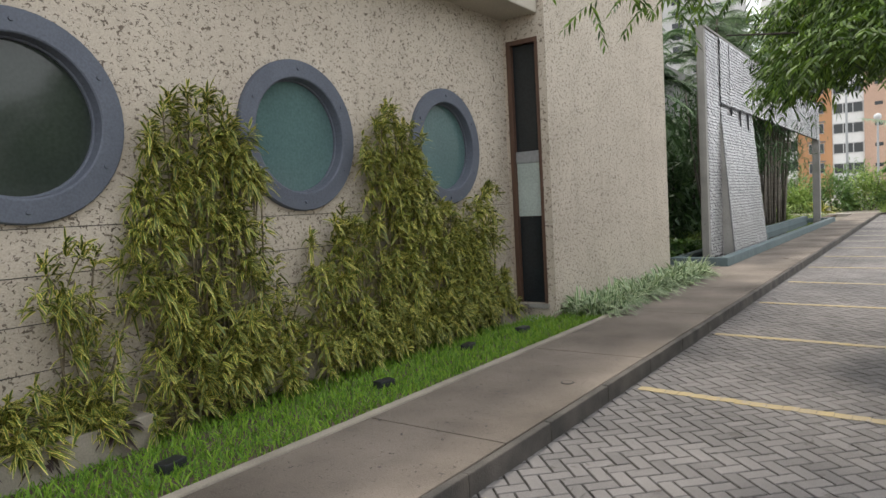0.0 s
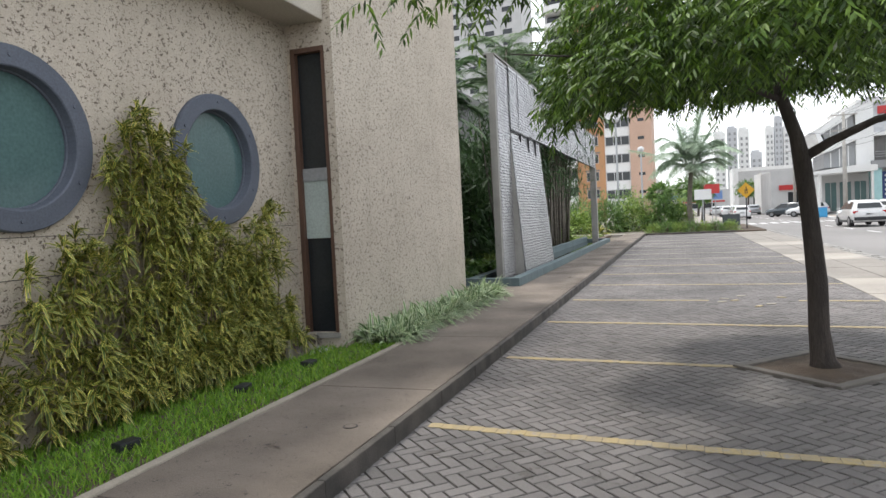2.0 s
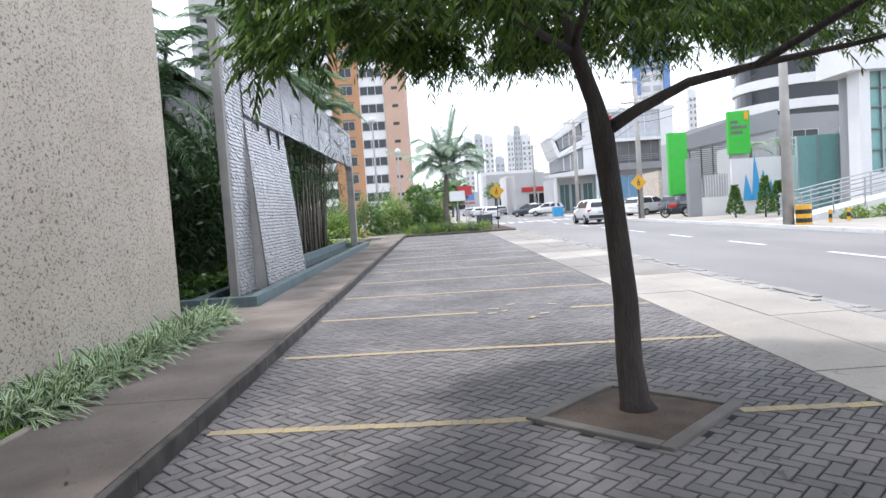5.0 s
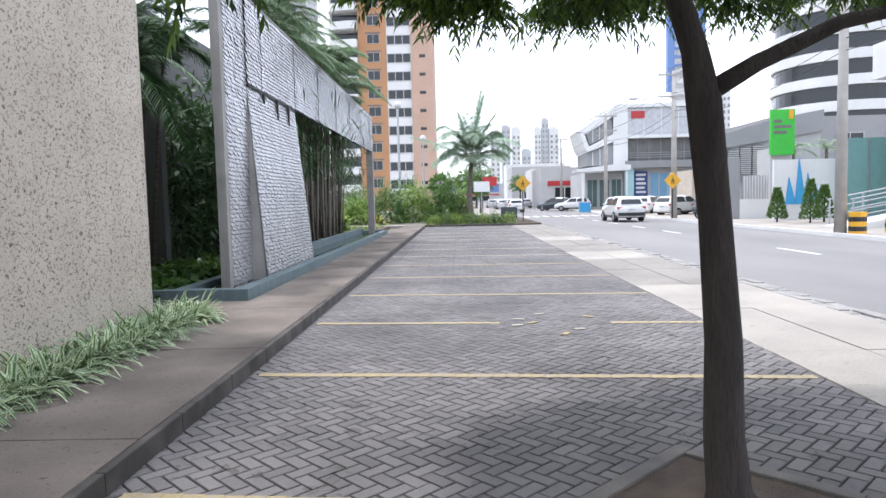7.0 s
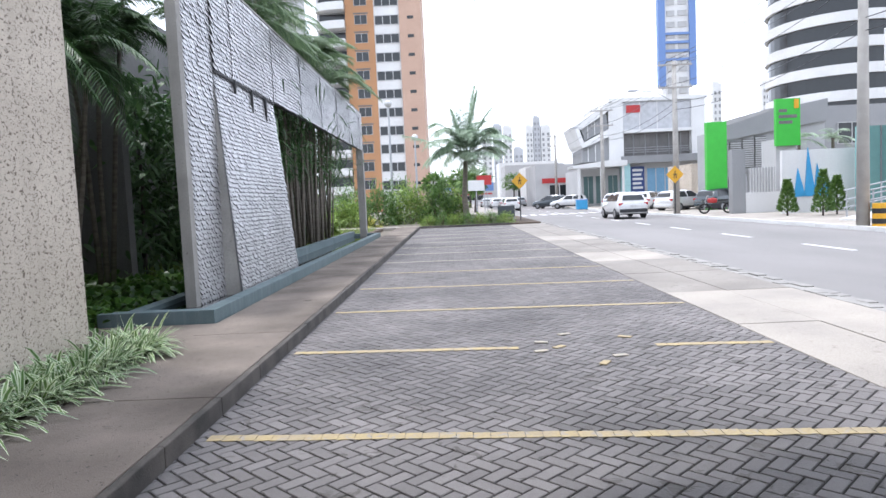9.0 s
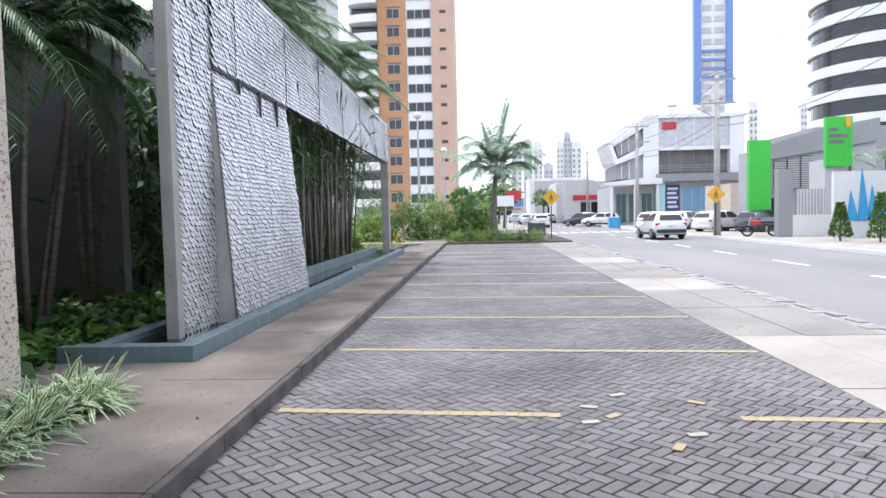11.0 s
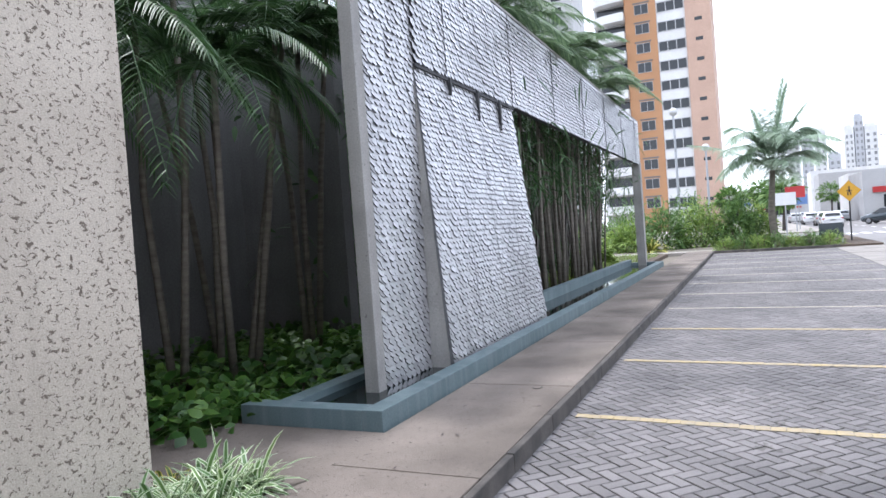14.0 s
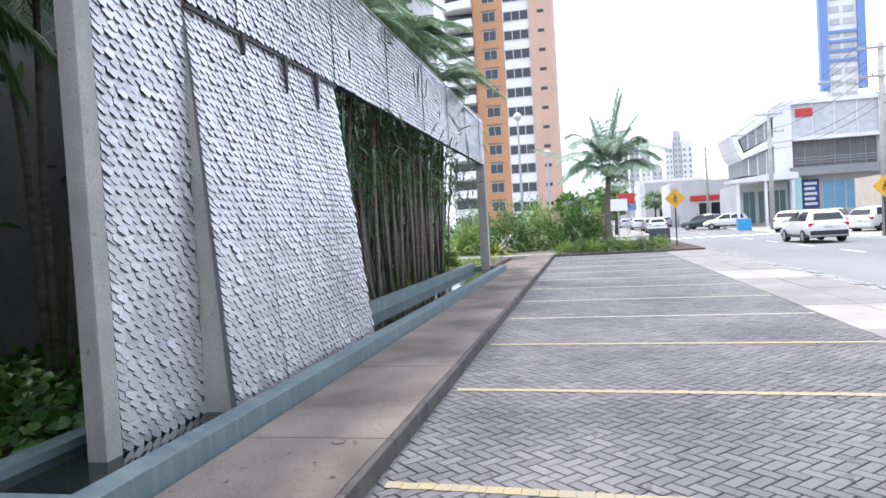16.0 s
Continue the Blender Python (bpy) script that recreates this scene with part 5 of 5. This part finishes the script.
ct = thing("balcony_tower", "white high-rise with rounded balconies and dark glazing", "apartment building", (52, 97, 0))
for f in range(20):
    z = 2 + f * 3.15
    bm = bmesh.new()
    tube(bm, [(0, 0, z), (0, 0, z + 1.25)], [8.6, 8.6], 40)
    part("balcony", bm, WHITE, ct, smooth=False)
    bm = bmesh.new()
    tube(bm, [(0, 0, z + 1.251), (0, 0, z + 3.149)], [8.2, 8.2], 40)
    part("glazing", bm, NEAR_BLACK, ct)
block("wall", (2, 22, 2, 20, 0, 66), WHITE, ct)

wb = thing("white_office", "white modern two-storey building with dark window bands and canopy", "office building", (0, 80, 0))
block("roof", (17.6, 28.2, -0.2, 14, 11.3, 11.7), WHITE, wb)
block("pier", (17.5, 19.1, -0.15, 12, 4.9, 11.299), WHITE, wb, "broad white corner pier")
block("pier", (26.5, 28.0, -0.15, 12, 5.4, 11.299), WHITE, wb, "white end pier")
block("panel", (19.11, 26.49, 0.05, 12, 8.25, 11.299), TOWER_GREY, wb, "pale grey glazed upper storey")
for k in range(3):
    block("mullion", (20.9 + k * 1.9, 20.98 + k * 1.9, -0.02, 0.049, 8.26, 11.29), WHITE, wb)
block("banner", (19.5, 21.0, -0.03, 0.048, 10.1, 10.9), RED_PAINT, wb, "small faded red banner")
block("slab", (19.11, 26.49, -0.3, 12, 7.9, 8.249), WHITE, wb)
block("glazing", (19.11, 26.49, 0.6, 12, 5.45, 7.899), DARK_WALL, wb, "recessed dark upper storey")
for k in range(5):
    block("mullion", (20.3 + k * 1.3, 20.37 + k * 1.3, 0.5, 0.599, 5.46, 7.89), MIDGREY, wb)
for k in range(3):
    block("rail", (19.2, 26.4, -0.2, -0.15, 5.75 + k * 0.25, 5.79 + k * 0.25), GREY_STEEL, wb)
block("slab", (18.8, 28.2, -0.5, 12, 4.6, 5.39), MIDGREY, wb, "grey floor slab")
block("wall_lower", (19.75, 28.0, 0.5, 12, 0.1, 4.599), OFFWHITE, wb)
block("pier", (18.75, 19.74, -0.2, 0.8, 0.1, 4.599), PALE_CYAN, wb, "pale cyan pier")
ad = block("banner", (19.9, 21.4, 0.3, 0.45, 1.5, 4.25), NAVY, wb, "dark blue banner with pale rows of writing")
for k in range(5):
    block("writing_bar", (20.1, 21.2 - 0.15 * (k % 2), 0.27, 0.299, 1.8 + k * 0.48, 2.05 + k * 0.48), WHITE, ad)
window(wb, 23.2, 0.5, 1.4, 3.0, 2.6, SKYBLUE_PALE, True, 2)
window(wb, 26.3, 0.5, 0.4, 2.2, 3.2, DARK_GLASS, True, 2)


def slanted(name, pts, y, depth, material, label=""):
    bm = bmesh.new()
    f = bm.faces.new([bm.verts.new((x, y, z)) for x, z in pts])
    ex = bmesh.ops.extrude_face_region(bm, geom=[f])
    bmesh.ops.translate(bm, verts=[q for q in ex["geom"] if isinstance(q, bmesh.types.BMVert)], vec=(0, depth, 0))
    bmesh.ops.recalc_face_normals(bm, faces=bm.faces)
    return part(name, bm, material, wb, label)


slanted("wing_glazing", ((14.5, 8.6), (17.3, 10.2), (17.49, 8.5), (14.9, 7.3)), 0.0, 6, MIDGREY, "grey glazed slanted wing")
slanted("frame_top", ((13.7, 8.9), (17.49, 11.25), (17.49, 10.35), (14.3, 8.4)), -0.4, 7, WHITE, "slanted white roof edge")
slanted("frame_side", ((13.7, 8.88), (14.28, 8.4), (14.75, 7.1), (14.35, 6.8)), -0.4, 7, WHITE)
slanted("frame_foot", ((14.4, 6.8), (14.75, 7.1), (17.49, 8.45), (17.49, 7.6), (14.6, 6.45)), -0.4, 7, WHITE)
for k in range(3):
    x = 15.2 + k * 0.75
    slanted("mullion", ((x, 7.5 + k * 0.35), (x, 8.9 + k * 0.43), (x + 0.08, 8.95 + k * 0.43), (x + 0.08, 7.55 + k * 0.35)), -0.1, 0.09, WHITE)
slanted("wing_band", ((14.6, 6.4), (17.49, 7.55), (17.49, 4.95), (14.6, 4.95)), 0.1, 6, MIDGREY, "grey glazed lower wing storey")
for k in range(3):
    x = 15.2 + k * 0.8
    slanted("mullion", ((x, 5.0), (x, 6.5 + k * 0.3), (x + 0.08, 6.5 + k * 0.3), (x + 0.08, 5.0)), 0.0, 0.09, WHITE)
slanted("canopy", ((12.9, 4.5), (17.4, 5.0), (18.7, 4.85), (18.7, 4.3), (13.0, 4.2)), -3.0, 3.09, WHITE, "thin white canopy")
for x in (13.6, 16.0, 18.3):
    block("column", (x - 0.11, x + 0.11, -2.8, -2.58, 0.1, 4.25), WHITE, wb)
block("shop_front", (14.4, 18.7, 0.3, 10, 0.1, 4.19), OFFWHITE, wb)
for k in range(3):
    window(wb, 15.2 + k * 1.35, 0.3, 0.4, 1.1, 3.0, TEAL_GLASS)
low = thing("cream_shop", "low cream shop wall beside the green panel", "shop", (0, 62, 0))
block("wall", (20.0, 26.0, 0, 6, 0.1, 3.6), PLASTER, low)
window(low, 22.5, 0, 1.0, 2.4, 1.6)

gp = thing("green_wall_panel", "tall bright green painted wall panel", "wall panel", (0, 54, 0))
block("panel", (16.8, 18.1, -3.8, -3.4, 0.1, 5.8), GREEN_PAINT, gp)
lv = thing("louvred_annex", "grey annex with louvred grilles", "shop", (0, 50, 0))
bm = bmesh.new()
f = bm.faces.new([bm.verts.new((x, 0.5, z)) for x, z in ((17.4, 0.1), (24.6, 0.1), (24.6, 6.9), (21.2, 6.3), (17.4, 5.2))])
ex = bmesh.ops.extrude_face_region(bm, geom=[f])
bmesh.ops.translate(bm, verts=[q for q in ex["geom"] if isinstance(q, bmesh.types.BMVert)], vec=(0, 3, 0))
bmesh.ops.recalc_face_normals(bm, faces=bm.faces)
part("wall", bm, ANNEX_GREY, lv)
bm = bmesh.new()
f = bm.faces.new([bm.verts.new((x, 0.3, z)) for x, z in ((17.3, 4.45), (24.7, 5.6), (24.7, 7.0), (21.2, 6.4), (17.3, 5.3))])
ex = bmesh.ops.extrude_face_region(bm, geom=[f])
bmesh.ops.translate(bm, verts=[q for q in ex["geom"] if isinstance(q, bmesh.types.BMVert)], vec=(0, 0.19, 0))
bmesh.ops.recalc_face_normals(bm, faces=bm.faces)
part("fascia", bm, MIDGREY, lv, "grey fascia rising to one side")
for gx in range(4):
    x0 = 17.55 + gx * 0.82
    top = 4.35 + gx * 0.14
    grille = block("grille", (x0, x0 + 0.74, 0.44, 0.499, 2.75, top), DARK_WALL, lv)
    n = int((top - 2.8) / 0.14)
    for k in range(n):
        block("slat", (x0 + 0.03, x0 + 0.71, 0.36, 0.435, 2.79 + k * 0.14, 2.87 + k * 0.14), OFFWHITE, grille)
block("ledge", (17.4, 24.6, 0.25, 0.499, 2.5, 2.68), MIDGREY, lv)
window(lv, 18.4, 0.5, 0.5, 1.2, 1.7, NEAR_BLACK, True, 2)
gt = thing("gate_pillar", "wide grey concrete gate pillar with white grille gate", "gate", (0, 42, 0))
block("pillar", (15.0, 15.7, 0, 0.5, 0.1, 3.5), MIDGREY, gt)
block("gate_frame", (15.9, 17.3, 0.1, 0.2, 1.2, 2.5), OFFWHITE, gt)
for k in range(9):
    block("bar", (15.95 + k * 0.155, 15.99 + k * 0.155, 0.05, 0.099, 1.2, 2.5), WHITE, gt)
block("gate_base", (15.701, 17.6, 0.05, 0.3, 0.1, 1.19), WHITE, gt)
gs = thing("green_shop_sign", "bright green shop sign with rows of dark lettering", "shop sign", (0.4, 44, 0.2))
block("panel", (17.9, 19.25, 0, 0.25, 3.5, 6.1), GREEN_PAINT, gs)
for k, (a, b) in enumerate(((18.05, 18.5), (18.05, 19.05), (18.05, 18.8))):
    block("writing_bar", (a, b, -0.03, -0.001, 5.35 - k * 0.32, 5.52 - k * 0.32), DARK_WALL, gs)
block("emblem", (18.9, 19.15, -0.04, -0.001, 5.55, 6.05), SIGN_YELLOW, gs, "yellow emblem")
block("support", (18.0, 19.1, 0.251, 2, 0.1, 3.9), OFFWHITE, gs)
wp = thing("white_hoarding", "white hoarding with a pointed blue emblem", "hoarding", (0, 39.5, 0))
block("panel", (16.4, 21.2, 0, 0.2, 0.1, 3.2), WHITE, wp)
for k, (x, h) in enumerate(((17.25, 2.3), (17.75, 3.3), (18.2, 2.5), (18.6, 1.9))):
    bm = bmesh.new()
    f = bm.faces.new([bm.verts.new(p) for p in ((x - 0.28, -0.06, 0.9), (x + 0.28, -0.06, 0.9), (x - 0.1, -0.06, h))])
    ex = bmesh.ops.extrude_face_region(bm, geom=[f])
    bmesh.ops.translate(bm, verts=[q for q in ex["geom"] if isinstance(q, bmesh.types.BMVert)], vec=(0, 0.055, 0))
    bmesh.ops.recalc_face_normals(bm, faces=bm.faces)
    part("emblem", bm, SKYBLUE, wp, "blue pointed emblem")
tw = thing("teal_glass_wall", "pale teal glazed boundary wall", "wall", (0, 38, 0))
block("glass", (19.2, 23.5, 0, 0.2, 0.1, 4.1), TEAL_BRIGHT, tw)
for k in range(5):
    block("mullion", (19.2 + k * 1.05, 19.26 + k * 1.05, -0.05, -0.001, 0.1, 4.1), GREY_STEEL, tw)
gy = thing("grey_house", "grey building behind the shop signs with dark windows", "building", (0, 60, 0))
block("wall", (25.5, 44, 0, 12, 0.1, 7.6), MIDGREY, gy)
for k in range(4):
    window(gy, 28 + k * 4, 0, 4.6, 2.2, 1.6)
for i, (x, y) in enumerate(((20.6, 46.0), (22.3, 45.5))):
    t = thing("small_palm", "small feathery palm between the shop fronts", "palm", (x, y, 0.1), "small palms")
    bm = bmesh.new()
    tube(bm, [(0, 0, 0), (0, 0, 4.0)], [0.12, 0.09], 8)
    part("trunk", bm, PALM_BARK, t)
    palm_crown(t, (0, 0, 4.0), 10, 1.6, 600 + i, COCONUT_LEAF, 0.4, 0.6, 1.2, 0.06, 14)
for i, (x, y, h) in enumerate(((16.2, 35.5, 2.0), (17.2, 36.2, 1.7), (15.4, 37.0, 1.6))):
    t = thing("conifer", "small dark pointed conifer beside the gate", "tree", (x, y, 0.1), "small conifers")
    q = np.random.default_rng(700 + i)
    m = 900
    hh = q.random(m)
    a = q.uniform(0, math.tau, m)
    rr = (1 - hh) * 0.5 + 0.04
    base = np.stack([np.cos(a) * rr * 0.7, np.sin(a) * rr * 0.7, 0.15 + hh * h * 0.9], 1)
    leaf_mesh("foliage", base, np.stack([np.cos(a), np.sin(a), np.full(m, 0.9)], 1), 0.2, 0.06, 0.1, DARK_LEAF, t)
    bm = bmesh.new()
    tube(bm, [(0, 0, -0.05), (0, 0, h * 0.8)], [0.05, 0.01], 6)
    part("trunk", bm, TRUNK, t)

gb = thing("glass_office", "white corner building with a green-glass window grid", "office building", (0, 34, 0))
block("wall", (20.0, 20.5, 0, 0.9, 0.1, 6.6), WHITE, gb, "white corner pier")
block("fascia", (19.4, 34, -0.4, 2.4, 6.601, 8.2), WHITE, gb)
block("wall_back", (20.501, 34, 1.2, 2.4, 0.1, 6.6), MIDGREY, gb)
block("glazing", (20.501, 34, 0.5, 0.6, 1.9, 6.599), TEAL_BRIGHT, gb, "green tinted glass")
for k in range(20):
    block("mullion", (20.6 + k * 0.66, 20.66 + k * 0.66, 0.35, 0.499, 1.9, 6.599), GREY_STEEL, gb)
for z in (2.9, 3.9, 4.9, 5.8):
    block("transom", (20.501, 34, 0.36, 0.495, z, z + 0.07), DARK_WALL, gb)
block("base", (20.501, 34, 0, 1.19, 0.1, 1.89), WHITE, gb)
rp = thing("access_ramp", "white access ramp with pale metal railings", "ramp", (0, 0, 0))
bm = bmesh.new()
pr = [(14.6, 0.1), (34, 0.1), (34, 1.7), (20.5, 1.2), (14.6, 0.16)]
f = bm.faces.new([bm.verts.new((x, 30.0, z)) for x, z in pr])
ex = bmesh.ops.extrude_face_region(bm, geom=[f])
bmesh.ops.translate(bm, verts=[q for q in ex["geom"] if isinstance(q, bmesh.types.BMVert)], vec=(0, 1.5, 0))
bmesh.ops.recalc_face_normals(bm, faces=bm.faces)
part("ramp_slab", bm, WHITE, rp)
for yy in (29.95, 31.55):
    for dz in (0.35, 0.65, 1.0):
        bm = bmesh.new()
        tube(bm, [(14.8, yy, 0.2 + dz), (20.5, yy, 1.2 + dz), (33, yy, 1.7 + dz)], [0.03] * 3, 7)
        part("rail", bm, GREY_STEEL, rp)
    for k in range(14):
        x = 14.9 + k * 1.3
        zz = 0.2 + (min(x, 20.5) - 14.8) / 5.7 * 1.0 + max(0, x - 20.5) * 0.04
        block("baluster", (x - 0.025, x + 0.025, yy - 0.02, yy + 0.02, zz - 0.15, zz + 1.0), GREY_STEEL, rp)
for i in range(5):
    bush(16.5 + i * 1.3, 29.0, 0.1, 0.75, 0.5, 0.6, 350, 0.2, BUSH_LEAF, 560 + i, "clipped green hedge before the ramp", "hedge_plant", 0.3)

rowb = ((12.5, 105, 10, 6), (14, 130, 12, 7), (13, 165, 14, 9), (15, 210, 18, 12), (-3, 140, 8, 6), (-12, 200, 14, 10), (4, 330, 40, 9))
for i, (x, y, w, h) in enumerate(rowb):
    s = thing("street_shop", "low pale shop building along the street", "shop", (x + w / 2 if i < 4 else x, y, 0), "shops along the street")
    block("wall", (-w / 2, w / 2, 0, 12, 0.0, h), WHITE if i % 2 else OFFWHITE, s)
    window(s, 0, 0, 0.8, w * 0.6, 2.2, NEAR_BLACK, True, 3)
    if h > 6.5:
        window(s, 0, 0, 4.2, w * 0.5, 1.3, NEAR_BLACK, True, 3)
    block("sign_band", (-w * 0.4, w * 0.4, -0.2, -0.005, 3.3, 4.0), (RED_PAINT, BLUE_PAINT, OFFWHITE)[i % 3], s)
for i, (x, y, h) in enumerate(((2.5, 75, 5), (1.5, 92, 6), (3, 112, 6), (-2, 84, 5), (13.5, 150, 7), (2, 150, 7))):
    t = thing("distant_tree", "leafy green tree along the far street", "tree", (x, y, 0), "trees along the street")
    bm = bmesh.new()
    tube(bm, [(0, 0, -0.1), (0.1, 0, h * 0.4), (0, 0.1, h * 0.8)], [0.2, 0.14, 0.05], 8)
    part("trunk", bm, TRUNK, t)
    q = np.random.default_rng(800 + i)
    w = ball_ways(900)
    lump = np.array([0.75 + 0.5 * noise.noise(Vector(v * 2) + Vector((i, 0, 0))) for v in w])
    leaf_mesh("crown", w * (lump * (0.5 + 0.5 * q.random(900)))[:, None] * np.array([h * 0.4, h * 0.4, h * 0.3]) + np.array([0, 0, h * 0.68]), w, 0.5, 0.2, 0.3, DARK_LEAF, t)
for i, (x, y, h, c) in enumerate(((3.2, 70, 3.5, RED_PAINT), (2.2, 64, 2.9, WHITE), (3.9, 78, 3.0, BLUE_PAINT))):
    t = thing("street_sign", "small rectangular street sign on a post", "street sign", (x, y, 0), "street signs")
    bm = bmesh.new()
    tube(bm, [(0, 0, -0.1), (0, 0, h)], [0.05, 0.05], 7)
    part("post", bm, GREY_STEEL, t)
    block("plate", (-0.7, 0.7, -0.1, -0.052, h - 0.7, h + 0.2), c, t)
bin_ = thing("waste_skip", "blue plastic waste bin at the roadside", "bin", (12.4, 70, -0.02))
block("body", (-0.5, 0.5, -0.4, 0.4, 0.08, 0.95), SKYBLUE, bin_, bevel=0.05)
block("lid", (-0.53, 0.53, -0.43, 0.43, 0.951, 1.03), BLUE_PAINT, bin_, bevel=0.03)

# plain closing walls behind the walk's start
structure(block("wall_behind", (13.5, 14.0, -60, 20, 0.1, 5), OFFWHITE), "plain wall across the street", "wall")

# litter and loose painted chips on the ground
for i, (x, y, rz) in enumerate(((1.15, 13.35, 20), (1.75, 13.1, -35), (1.5, 12.3, 8), (1.3, 12.05, 60), (0.85, 13.0, -15), (1.0, 12.75, 40), (0.8, 12.6, 10))):
    t = thing("paint_chip", "loose pale yellow painted paver fragment", "debris", (x, y, 0.001), "painted fragments", rz=rz)
    block("chip", (-0.07, 0.07, -0.035, 0.035, 0, 0.012), YELLOW if i % 2 else PALE_PAINT, t, bevel=0.004)
lr = np.random.default_rng(61)
m = 150
lx = np.where(lr.random(m) < 0.45, lr.uniform(-2.95, -1.9, m), lr.uniform(-1.7, 3.0, m))
lz = np.where(lx < -1.8, 0.142, 0.004)
la = lr.uniform(0, math.tau, m)
litter = leaf_mesh("leaf_litter", np.stack([lx, lr.uniform(0.5, 20, m), lz + 0.006], 1), np.stack([np.cos(la), np.sin(la), np.full(m, 0.03)], 1),
                   lr.uniform(0.03, 0.07, m), lr.uniform(0.012, 0.025, m), -0.02, PURPLE_LEAF, twist=0.1)
tagged(litter, "scattered small dry brown leaves on the ground", "leaf litter", kind="stuff")

# ---- pieces: pavers and near scales ----
def herringbone(x0, x1, y0, y1):
    """Centres and turns of 20 x 10 cm pavers laid in a 45 degree herringbone."""
    W, out = 0.1, []
    c = math.cos(math.pi / 4)
    reach = int((max(x1 - x0, y1 - y0) + 6) / W)
    for j in range(-reach, reach):
        for i in range(-int(reach / 4) - 8, int(reach / 4) + 8):
            for lx, ly, turn in ((0, 0, 0), (2, 0, 1)):
                if turn == 0:
                    u, v = j + i * 4 + 1.0, j + 0.5
                else:
                    u, v = j + i * 4 + 2.5, j + 0.0
                px, py = (u + v) * W * c, (v - u) * W * c
                if x0 - 0.02 < px - 0.0 + 0 and px < x1 and y0 < py < y1:
                    out.append((px, py, turn))
    return out


def paver_verts(px, py, turn, lift, w=0.187, h=0.087):
    a = -math.pi / 4 + (math.pi / 2 if turn else 0)
    ca, sa = math.cos(a), math.sin(a)
    v = []
    for hw, hh, z in ((w / 2, h / 2, -0.05), (w / 2, h / 2, -0.004), (w / 2 - 0.004, h / 2 - 0.004, 0.0)):
        for sx, sy in ((-1, -1), (1, -1), (1, 1), (-1, 1)):
            x, y = sx * hw, sy * hh
            v.append((px + x * ca - y * sa, py + x * sa + y * ca, z + lift))
    return v


PF = [(8, 9, 10, 11)] + [(a + k, a + (k + 1) % 4, a + 4 + (k + 1) % 4, a + 4 + k) for a in (0, 4) for k in range(4)]
pave_r = random.Random(9)
layout = herringbone(-1.86, 3.16, -8.9, 43.0)
pit_c = Vector((1.41, 7.79))
near_p, vs, fs = [], [], []
for px, py, turn in layout:
    if abs(px - pit_c.x) + abs(py - pit_c.y) < 0.745:
        continue
    if len(near_p) < 300 and -1.7 < px < 0.9 and 4.2 < py < 7.2:
        near_p.append((px, py, turn))
        continue
    n = len(vs)
    vs += paver_verts(px, py, turn, pave_r.uniform(-0.003, 0.0) - (0.0006 * turn))
    fs += [tuple(n + q for q in f) for f in PF]
paving = thing("paving", "grey concrete herringbone pavers, worn and slightly uneven", "pavement", kind="structure")
ob = mesh_of("pavers", vs, fs, PAVER, paving)
ob["kind"] = "stuff"
for turn in (0, 1):
    me = bpy.data.meshes.new("paver")
    me.from_pydata(paver_verts(0, 0, turn, 0), [], PF)
    me.materials.append(PAVER)
    for px, py, t in near_p:
        if t == turn:
            o = new("paver", me)
            o.location = (px, py, pave_r.uniform(-0.003, 0.0) - 0.0006 * turn)
            o.parent = paving
for k, tl in enumerate(TILTS):
    sh, faces = scale_shape(tl)
    me = bpy.data.meshes.new("scale")
    me.from_pydata([(o, a, b) for a, b, o in sh], [], faces)
    me.materials.append(TILE)
    lip_shade_slots(me)
    for place, kk, y, z in near_scales:
        if kk == k:
            o = new("scale", me)
            o.location = (place(y, z)[0], y, z)
            o.parent = screen
